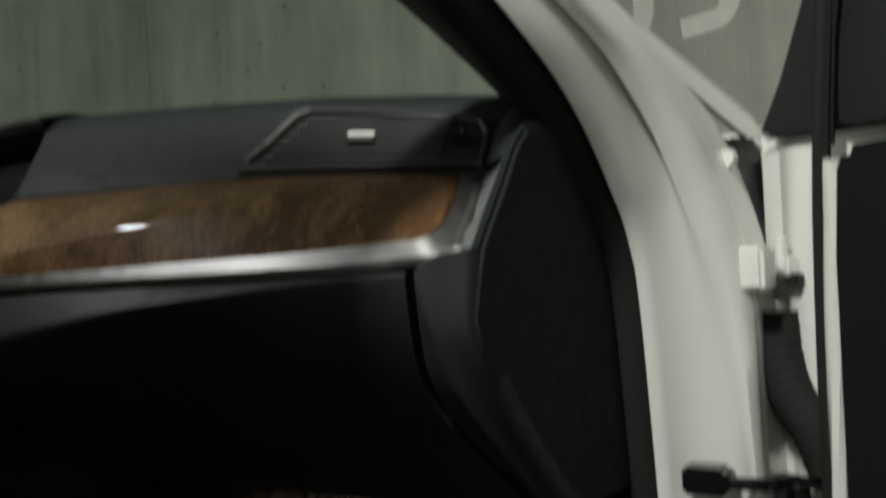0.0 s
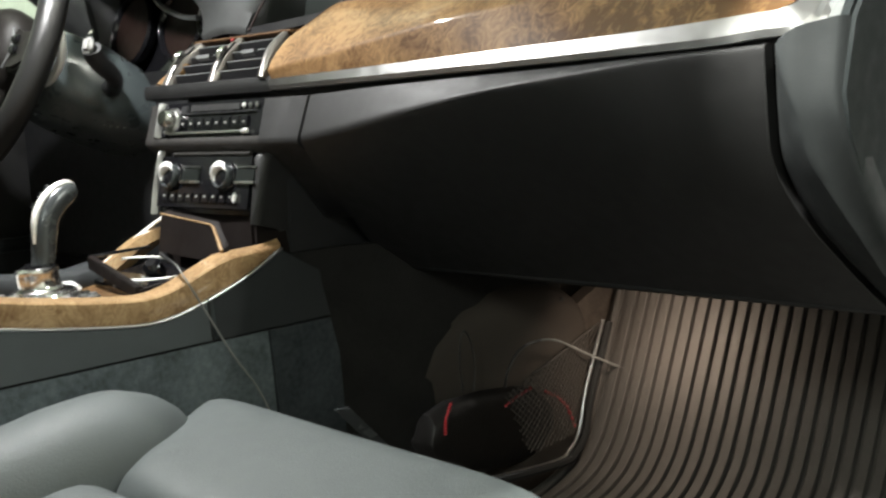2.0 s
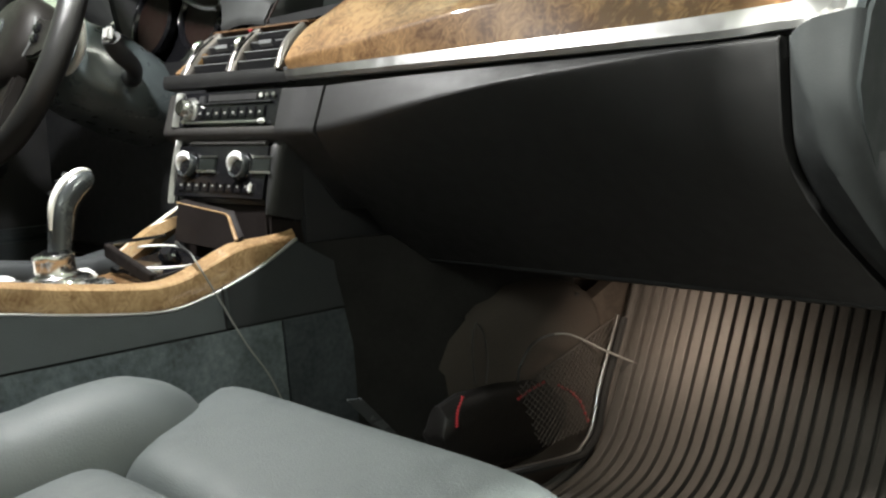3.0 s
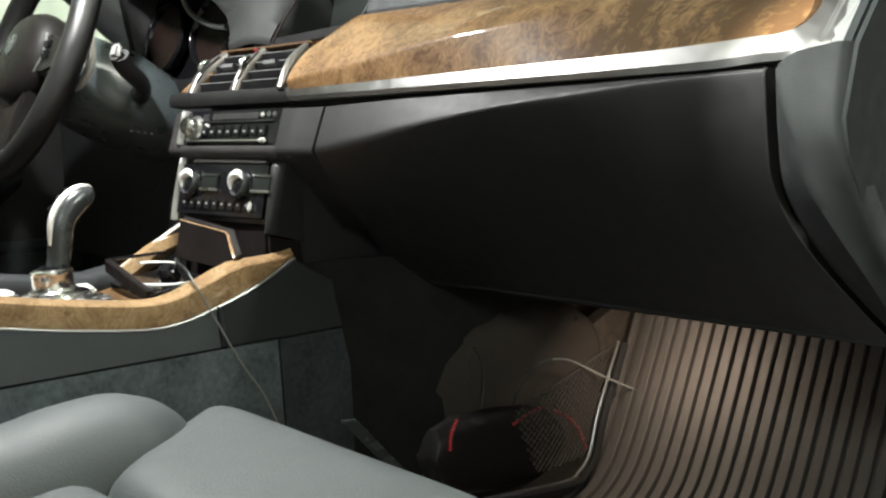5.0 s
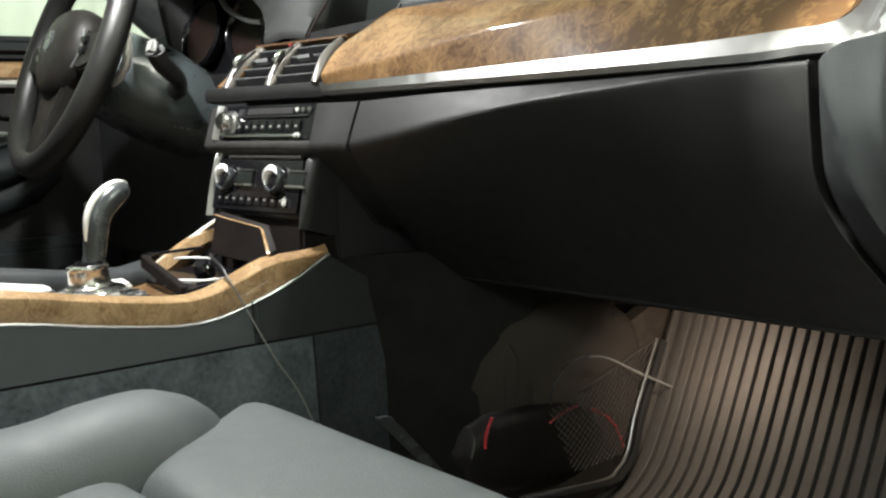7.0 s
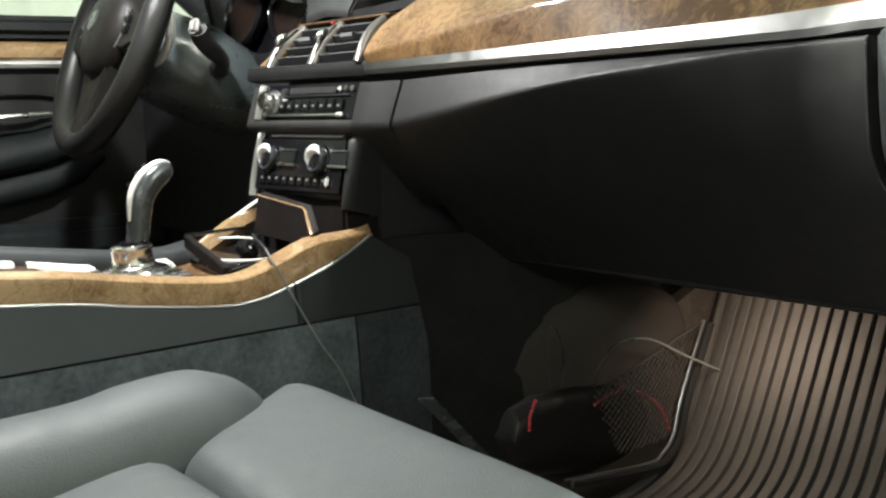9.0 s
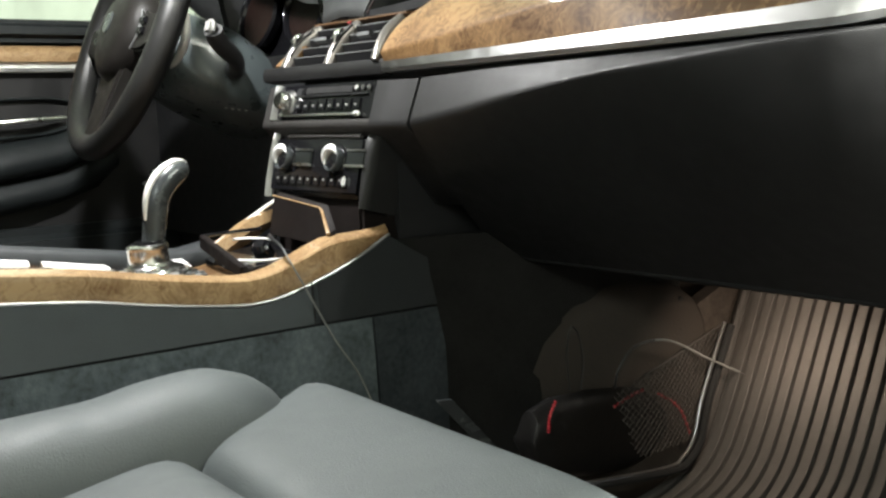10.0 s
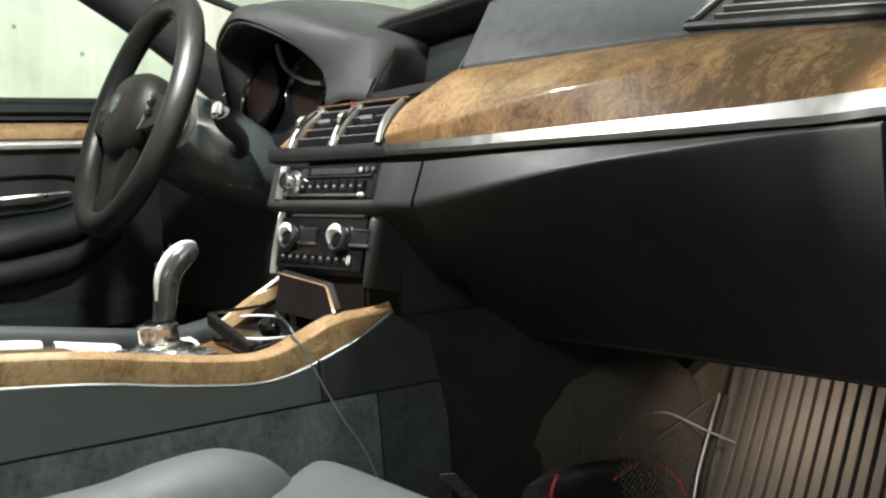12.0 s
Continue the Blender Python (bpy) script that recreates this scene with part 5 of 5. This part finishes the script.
    part("boot_ring", lathe([(0.0, 0.004), (0.0145, 0.004), (0.0170, 0.0), (0.0, 0.0)], pose(-0.005, -0.2455, 0.637, 4, 0, 0), 28), M_GLOSS, g)
    for bx, by, w in ((0.026, -0.288, 0.016), (0.004, -0.292, 0.014), (0.030, -0.272, 0.012), (0.030, -0.218, 0.013), (0.024, -0.204, 0.014), (0.004, -0.202, 0.014), (-0.022, -0.203, 0.014)):
        part("button", box((bx, by, z0 + 0.008 - 0.009 * (by > -0.25)), (w, 0.013, 0.008), 0.003, (0, 0, 0), 3), M_LEVER, g, "grey rocker button")
    part("pad", box((-0.034, -0.208, z0 + 0.003), (0.026, 0.034, 0.008), 0.003, (0, 10, 0), 3), M_INLAY, g, "bright chrome side pad")
    grip = curve_pts([(-0.005, -0.245, 0.628), (-0.005, -0.2395, 0.646), (-0.005, -0.2370, 0.668), (-0.006, -0.2320, 0.689), (-0.008, -0.2175, 0.7045), (-0.009, -0.2035, 0.7115), (-0.009, -0.1955, 0.7125)], 26)
    prof = [(0, 0.0120), (0.2, 0.0132), (0.4, 0.0148), (0.6, 0.0158), (0.78, 0.0140), (0.9, 0.0105), (0.96, 0.0075), (1, 0.003)]
    part("grip", tube(grip, [table(i / 25, prof) for i in range(26)], 18, False, 0.9, (1, 0, 0)), M_GRIP, g, "dark silver-grey lever grip")
    cap = []
    for i in range(7, 25):
        d = (grip[min(i + 1, 25)] - grip[i - 1]).normalized()
        cap.append(grip[i] + Vector((0.35, -d.z, d.y)) * (table(i / 25, prof) - 0.0026))
    part("grip_cap", tube(cap, [0.0012 + 0.0033 * math.sin(math.pi * min(1, (k + 0.5) / 18 * 1.05)) ** 0.7 for k in range(18)], 12, False, 1.0, (1, 0, 0)), M_INLAY, g, "bright chrome lever cap")
    for i in (13, 15, 17):
        d = (grip[i + 1] - grip[i - 1]).normalized()
        part("unlock_button", box(grip[i] + Vector((-0.004, -d.z * 0.0155, d.y * 0.0155)), (0.009, 0.005, 0.006), 0.0018), M_GLOSS, g)

    # open ashtray with a power socket
    t = thing("ashtray", "open black ashtray with raised lid and power socket", "ashtray")
    part("rear_lip", slab([(-0.068, -0.160, 0.618), (0.066, -0.178, 0.598), (0.066, -0.178, 0.611), (-0.068, -0.160, 0.633)], Vector((0.002, 0.008, 0)), 0.001), M_LIDBLACK, t)
    part("tray_floor", slab([(-0.066, -0.155, 0.606), (0.066, -0.172, 0.598), (0.072, -0.088, 0.610), (-0.064, -0.078, 0.618)], Vector((0, 0, -0.006))), M_GLOSS, t)
    part("side_lip", tube([(-0.068, -0.158, 0.632), (-0.067, -0.120, 0.633), (-0.066, -0.082, 0.634)], 0.0020, 8), M_GLOSS, t)
    part("side_lip", tube([(0.066, -0.174, 0.606), (0.070, -0.130, 0.613), (0.074, -0.090, 0.622)], 0.0024, 8), M_LIDBLACK, t)
    for r, cx, cy, cz, a0, a1 in ((0.050, 0.004, -0.130, 0.613, -150, 25), (0.034, -0.020, -0.120, 0.626, 60, 200)):
        arc = [(cx + r * math.cos(radians(d)), cy + 0.68 * r * math.sin(radians(d)), cz) for d in range(a0, a1, 12)]
        part("holder_ring", tube(arc, 0.0013, 8), M_INLAY, t, "chrome holder ring")
    lid = part("lid", slab([(-0.060, -0.066, 0.672), (0.050, -0.068, 0.662), (0.080, -0.078, 0.636), (0.076, -0.080, 0.622), (-0.062, -0.074, 0.626)], Vector((0.0, 0.010, 0.004)), 0.0015), M_LIDBLACK, t, "raised dark walnut lid")
    part("lid_edge", tube([(-0.062, -0.066, 0.672), (0.046, -0.068, 0.663), (0.054, -0.070, 0.660), (0.080, -0.079, 0.637)], [0.0009, 0.0011, 0.0018, 0.0022], 8), M_WOOD_PALE, lid, "pale walnut lid edge")
    part("lid_foot", slab([(0.060, -0.084, 0.632), (0.090, -0.086, 0.632), (0.094, -0.050, 0.632), (0.060, -0.055, 0.634)], Vector((0, 0, -0.008)), 0.001), M_WOOD_BROWN, lid, "red-brown walnut foot")
    part("socket_plug", lathe([(0.0, 0.0), (0.011, 0.0), (0.011, 0.016), (0.006, 0.021), (0.0, 0.021)], pose(0.002, -0.114, 0.611, 35, 25, 0), 20), M_GLOSS, t)
    k = thing("charging_cable", "thin grey charging cable hanging from the console", "cable")
    pts = [(0.010, -0.112, 0.634), (0.045, -0.128, 0.634), (0.085, -0.140, 0.630), (0.104, -0.142, 0.618), (0.1095, -0.130, 0.592), (0.114, -0.098, 0.530), (0.118, -0.072, 0.488), (0.125, -0.05, 0.43)]
    C = curve_pts(pts, 48)
    part("cord", tube(C[17:], 0.0010, 6), M_CABLE, k)
    part("strain_relief", tube(C[:18], [0.0024 - 0.00006 * i for i in range(18)], 8), M_CABLE_BLACK, k, "black moulded cable end")


console()


# ---- seat ----
def pillow(corner, top, depth, p=6.0, n=26):
    """A stuffed cushion over a four-cornered plan (front left, front right, rear right, rear left); top(u, v) its height."""
    rows = []
    for i in range(n + 1):
        b = math.sin((i / n - 0.5) * math.pi)
        b = math.copysign(abs(b) ** 0.8, b)
        r = []
        for j in range(n + 1):
            a = math.sin((j / n - 0.5) * math.pi)
            a = math.copysign(abs(a) ** 0.8, a)
            u, v = (a + 1) / 2, (b + 1) / 2
            f0, f1, r1, r0 = (Vector((*c, 0)) for c in corner)
            q = f0.lerp(f1, u).lerp(r0.lerp(r1, u), v)
            drop = 1 - (max(0, 1 - abs(a) ** p) * max(0, 1 - abs(b) ** p)) ** 0.5
            r.append((q.x, q.y, top(u, v) - depth * drop))
        rows.append(r)
    return sheet(rows, Vector((0, 0, -0.02)))


def seat():
    s = thing("passenger_seat", "grey leather front passenger seat with extended thigh rest", "car seat")
    part("thigh_rest", pillow([(0.148, -0.160), (0.66, -0.180), (0.60, -0.365), (0.285, -0.345)], lambda u, v: 0.5255 - 0.0145 * v - 0.010 * math.exp(-((u - 0.5) / 0.3) ** 2) * v, 0.06, 9.0), M_LEATHER, s, sharp=80)
    part("cushion", pillow([(0.256, -0.332), (0.555, -0.345), (0.555, -0.90), (0.256, -0.90)], lambda u, v: 0.507 - 0.10 * v + 0.004 * math.sin(math.pi * u), 0.05, 18.0), M_LEATHER, s, sharp=80)
    for side in (0, 1):
        rows = []
        for y, zt, w in curve_pts(((-0.92, 0.52, 0.05), (-0.7, 0.528, 0.062), (-0.5, 0.532, 0.068), (-0.394, 0.535, 0.070), (-0.345, 0.5425, 0.072), (-0.292, 0.546, 0.072), (-0.262, 0.540, 0.068), (-0.238, 0.527, 0.058), (-0.220, 0.505, 0.042), (-0.212, 0.485, 0.018)), 46):
            cx = 0.205 + 0.004 * smooth01((y + 0.5) / 0.3)
            if side:
                cx, y, zt = 0.83 - cx, y - 0.20, zt - 0.04
            rows.append([(cx + w * math.copysign(abs(math.cos(a)) ** 0.8, math.cos(a)), y, zt - 0.085 + 0.085 * math.sin(a)) for a in [2 * math.pi * k / 28 for k in range(28)]])
        part("bolster", loft(rows, True, True), M_LEATHER, s, sharp=80)
    part("base", box((0.40, -0.52, 0.36), (0.36, 0.58, 0.13), 0.02, (0, 0, 0), 3), M_BLACK, s)
    part("backrest", box((0.40, -1.02, 0.80), (0.46, 0.13, 0.62), 0.05, (18, 0, 0), 4), M_LEATHER, s)
    part("rest_frame", box((0.40, -0.26, 0.425), (0.32, 0.13, 0.03), 0.01), M_BLACK, s)


seat()


# ---- footwell ----
MAT_LINE = [(-0.12, 0.300), (0.08, 0.303), (0.20, 0.308), (0.27, 0.324), (0.311, 0.352), (0.337, 0.390), (0.365, 0.445), (0.400, 0.520), (0.438, 0.60)]


def floor_mat():
    P = curve_pts([(0, y, z) for y, z in MAT_LINE], 40)
    m = thing("floor_mat", "ribbed black rubber floor mat climbing the toe board", "floor mat")
    rows = [[(x, p.y, p.z) for x in (0.262, 0.45, 0.735)] for p in P]
    part("base_sheet", sheet(rows, Vector((0, 0.003, -0.005))), M_RUBBER, m)
    N = []
    for i in range(40):
        d = (P[min(i + 1, 39)] - P[max(i - 1, 0)]).normalized()
        N.append(Vector((0, -d.z, d.y)))
    proto = None
    for i in range(26):
        x = 0.2817 + i * 0.0174
        if proto is None:
            rows = []
            for p, nv in zip(P, N):
                rows.append([p + Vector((-0.0062, 0, 0)) + nv * 0.0002, p + Vector((-0.0058, 0, 0)) + nv * 0.0070, p + Vector((-0.0051, 0, 0)) + nv * 0.0076, p + Vector((0.0051, 0, 0)) + nv * 0.0076, p + Vector((0.0058, 0, 0)) + nv * 0.0070, p + Vector((0.0062, 0, 0)) + nv * 0.0002])
            proto = part("rib", loft(rows, True, True), M_RUBBER, m, sharp=25)
            ob = proto
        else:
            ob = new("rib", proto.data)
            ob.parent = m
        ob.location.x = x
    edge = [Vector((0.262, p.y, p.z)) + n * 0.005 for p, n in zip(P, N)]
    part("edge_lip", tube(edge, 0.006, 8), M_RUBBER, m)


floor_mat()


def net():
    n = thing("storage_net", "mesh storage net in a metal-edged frame on the tunnel side", "storage net")
    bar = [(0.268, 0.352, 0.503), (0.270, 0.325, 0.455), (0.272, 0.303, 0.415), (0.274, 0.287, 0.375), (0.274, 0.268, 0.357), (0.273, 0.240, 0.350), (0.270, 0.11, 0.362)]
    B = curve_pts(bar, 36)
    part("frame_bar", tube(B, 0.0023, 8), M_CHROME, n, "bright metal frame edge")
    part("frame_lip", tube([p + Vector((0.004, 0.007, -0.004)) for p in B], 0.005, 8), M_SEAL, n, "dark plastic frame lip")
    # net cords on a gently bellied surface
    def s(y, z):
        return Vector((0.266 + 0.010 * math.sin(max(0, min(1, (y - 0.10) / 0.22)) * math.pi), y, z))

    def inside(y, z):
        if z > 0.452 + (y - 0.14) * 0.23 or y < 0.150 + (0.46 - z) * 0.45:
            return False
        lim = table(z, [(0.355, 0.245), (0.36, 0.265), (0.375, 0.285), (0.415, 0.301), (0.455, 0.323), (0.503, 0.35)])
        return y < lim and z > 0.372
    cords = []
    for fam in (1, -1):
        for k in range(-40, 60):
            seg, off = [], k * 0.0085
            for i in range(75):
                y = 0.06 + i * 0.004
                z = 0.40 + fam * (y - 0.22) * 0.9 + off
                if inside(y, z):
                    seg.append(s(y, z) + Vector((0.0008 * fam, 0, 0)))
            if len(seg) > 2:
                cords.append(tube(seg, 0.0007, 4))
    part("net_mesh", merge(*cords), M_NET, n, "fine dark cord net")
    top = [s(y, 0.452 + (y - 0.14) * 0.23) for y in (0.20, 0.23, 0.26, 0.3, 0.345)]
    part("top_hem", tube(top, 0.0014, 6), M_NET, n)
    b = thing("pouch", "black pouch with red piping inside the net", "pouch")
    rows = []
    for y, r in ((0.060, 0.006), (0.068, 0.034), (0.10, 0.046), (0.16, 0.050), (0.22, 0.048), (0.275, 0.040), (0.292, 0.024), (0.298, 0.004)):
        zc = 0.408 - 0.10 * (y - 0.08)
        rows.append([(0.232 + 0.018 * math.cos(a), y, zc + r * math.sin(a)) for a in [2 * math.pi * k / 20 for k in range(20)]])
    part("bag", loft(rows, True, True), M_BAG, b)
    for pts in (((0.262, 0.068, 0.425), (0.262, 0.070, 0.442), (0.262, 0.079, 0.458)), ((0.270, 0.158, 0.437), (0.271, 0.183, 0.445), (0.270, 0.207, 0.448)), ((0.272, 0.226, 0.440), (0.272, 0.248, 0.428), (0.272, 0.268, 0.410), (0.270, 0.285, 0.380))):
        part("piping", tube(curve_pts(pts, 40), [0.0009 + 0.0013 * (i % 4 in (1, 2)) for i in range(40)], 6), M_RED, b, "glossy red piping")
    cov = thing("footwell_trim", "brown-grey trim cover at the head of the footwell", "trim cover")
    rows = []
    for y, zt, x in ((0.06, 0.360, 0.095), (0.085, 0.415, 0.112), (0.105, 0.452, 0.130), (0.125, 0.470, 0.149), (0.15, 0.500, 0.169), (0.185, 0.531, 0.192), (0.22, 0.547, 0.208), (0.26, 0.551, 0.226), (0.295, 0.547, 0.237), (0.318, 0.538, 0.243), (0.330, 0.525, 0.244), (0.334, 0.505, 0.244)):
        rows.append([(x - 0.05, y, zt + 0.012), (x - 0.015, y, zt + 0.006), (x + 0.004, y, zt - 0.004), (x + 0.011, y, zt - 0.018), (x + 0.010, y, zt - 0.034), (x + 0.012, y, zt - 0.060), (x + 0.016, y, zt - 0.10), (x + 0.021, y, zt - 0.16), (x + 0.027, y, zt - 0.24)])
    part("cover", sheet(rows, Vector((-0.005, 0, -0.004))), M_TRIMBROWN, cov, sharp=70)
    part("clip", lathe([(0, 0.003), (0.004, 0.003), (0.005, 0), (0, 0)], pose(0.243, 0.300, 0.534, 0, 90, 0), 14), M_BLACK, cov)
    w = thing("accessory_cable", "thin cable looping over the storage net", "cable")
    p1 = [(0.262, 0.168, 0.455), (0.266, 0.171, 0.477), (0.270, 0.194, 0.499), (0.274, 0.243, 0.499), (0.280, 0.303, 0.470), (0.286, 0.355, 0.445), (0.288, 0.375, 0.436)]
    L = curve_pts(p1, 40)
    part("cord", tube(L[17:], 0.0013, 6), M_CABLE, w, "bright grey cord")
    part("sleeve", tube(L[:18], 0.0016, 6), M_CABLE_BLACK, w, "black cable sleeve")
    p2 = [(0.246, 0.115, 0.46), (0.250, 0.108, 0.50), (0.252, 0.112, 0.530), (0.252, 0.124, 0.520), (0.252, 0.130, 0.49), (0.252, 0.126, 0.46)]
    part("loop", tube(curve_pts(p2, 30), 0.0009, 6), M_CABLE_BLACK, w)


net()


# ---- passenger door, open ----
def passenger_door():
    d = thing("passenger_door", "open white passenger door with black inner panel", "car door")
    H, e, nn = Vector((0.868, 0.392, 0)), Vector((0.82, -0.57, 0)), Vector((-0.57, -0.82, 0))

    def P(a, b, z):
        return H + e * a + nn * b + Vector((0, 0, z))

    turn = math.degrees(math.atan2(e.y, e.x))
    part("shell", slab([P(-0.025, -0.10, 0.35), P(-0.025, 0.0, 0.35), P(0.9, 0.0, 0.35), P(0.9, -0.10, 0.35)], Vector((0, 0, 0.565)), 0.008), M_PAINT, d, "white door shell")
    # pressed step in the inner sheet
    rows = [[P(0.012, 0.001, z0), P(0.016, 0.007, z0), P(a1, 0.010, z0), P(a1 + 0.008, 0.002, z0)] for z0, a1 in ((0.36, 0.075), (0.55, 0.070), (0.70, 0.058), (0.80, 0.052), (0.88, 0.058), (0.905, 0.060))]
    part("pressed_step", sheet(rows, nn * -0.004), M_PAINT, d, sharp=60)
    panel = [P(0.118, 0.004, 0.37), P(0.118, 0.004, 0.80), P(0.124, 0.004, 0.880), P(0.134, 0.004, 0.898), P(0.9, 0.004, 0.898), P(0.9, 0.004, 0.37)]
    part("inner_panel", slab(panel, nn * 0.045, 0.010), M_END, d, "black inner door panel")
    fl = curve_pts([P(0.110, 0.036, 0.36), P(0.108, 0.036, 0.55), P(0.110, 0.038, 0.70), P(0.117, 0.040, 0.82), P(0.121, 0.042, 0.868), P(0.124, 0.043, 0.886)], 40)
    part("panel_edge", tube(fl, 0.0105, 8, flat=0.8), M_PAINT, d, "pale edge of the inner panel")
    part("door_seal", tube(curve_pts([P(0.092, 0.032, 0.36), P(0.090, 0.032, 0.60), P(0.096, 0.034, 0.80), P(0.106, 0.036, 0.93), P(0.118, 0.036, 1.05)], 24), 0.0085, 8), M_SEAL, d, "black rubber door seal")
    # window corner and mirror foot
    part("window_corner", slab([P(0.0, -0.012, 0.916), P(0.0, 0.020, 0.920), P(0.035, 0.022, 0.97), P(0.09, 0.022, 1.08), P(0.16, 0.022, 1.20), P(0.30, 0.022, 1.24), P(0.30, 0.022, 0.916)], nn * -0.03, 0.004), M_SIDE, d, "black window corner")
    part("frame_bead", tube([P(0.105, 0.03, 0.90), P(0.115, 0.03, 1.0), P(0.14, 0.03, 1.12)], 0.006, 8), M_SEAL, d)
    # hinges, check strap, cable boot
    for z in (0.792, 0.462):
        hg = part("hinge", box((0.855, 0.322, z), (0.046, 0.034, 0.043), 0.004, (0, 0, -8)), M_PAINT, d, "white hinge leaf")
        part("hinge_arm", box(P(0.006, 0.016, z), (0.066, 0.018, 0.020), 0.003, (0, 0, turn)), M_PAINT, hg)
        part("hinge_pin", lathe([(0, -0.016), (0.006, -0.016), (0.006, 0.016), (0, 0.016)], Matrix.Translation(P(0.030, 0.022, z + 0.012)), 14), M_PAINT, hg)
        part("hinge_foot", box(P(0.036, 0.014, z - 0.014), (0.02, 0.012, 0.012), 0.002, (0, 0, turn)), M_BLACK, hg)
    st = part("check_strap", box((0.813, 0.300, 0.594), (0.040, 0.030, 0.026), 0.003, (0, 0, 0)), M_GLOSS, d, "black door check strap")
    part("strap_collar", box((0.834, 0.294, 0.594), (0.010, 0.034, 0.022), 0.003), M_GLOSS, st)
    part("strap_arm", tube([Vector((0.836, 0.292, 0.593)), Vector((0.868, 0.306, 0.590)), P(0.045, 0.030, 0.587), P(0.065, 0.015, 0.586)], 0.0065, 8), M_GLOSS, st)
    boot = curve_pts([(0.868, 0.372, 0.745), (0.872, 0.366, 0.70), (0.884, 0.360, 0.665), (0.905, 0.352, 0.635), (0.92, 0.348, 0.60)], 40)
    part("cable_boot", tube(boot, [0.023 + 0.0014 * (k % 3 == 0) for k in range(40)], 12), M_SEAL, d, "ribbed black cable boot")
    part("latch_block", box(P(0.02, 0.02, 0.565), (0.040, 0.03, 0.045), 0.006, (0, 0, turn)), M_BLACK, d)
    part("bolt", lathe([(0, 0.004), (0.006, 0.004), (0.007, 0), (0, 0)], Matrix.Translation(P(0.008, 0.037, 0.552)) @ pose(0, 0, 0, 90, 0, 0), 12), M_BRIGHT, d, "bright bolt head")
    # window glass upper frame
    g = part("pane", slab([P(0.31, 0.0, 0.92), P(0.9, 0.0, 0.92), P(0.9, 0.0, 1.22), P(0.31, 0.0, 1.22)], nn * -0.004), M_GLASS, d, "clear door window")
    g.visible_shadow = False


passenger_door()
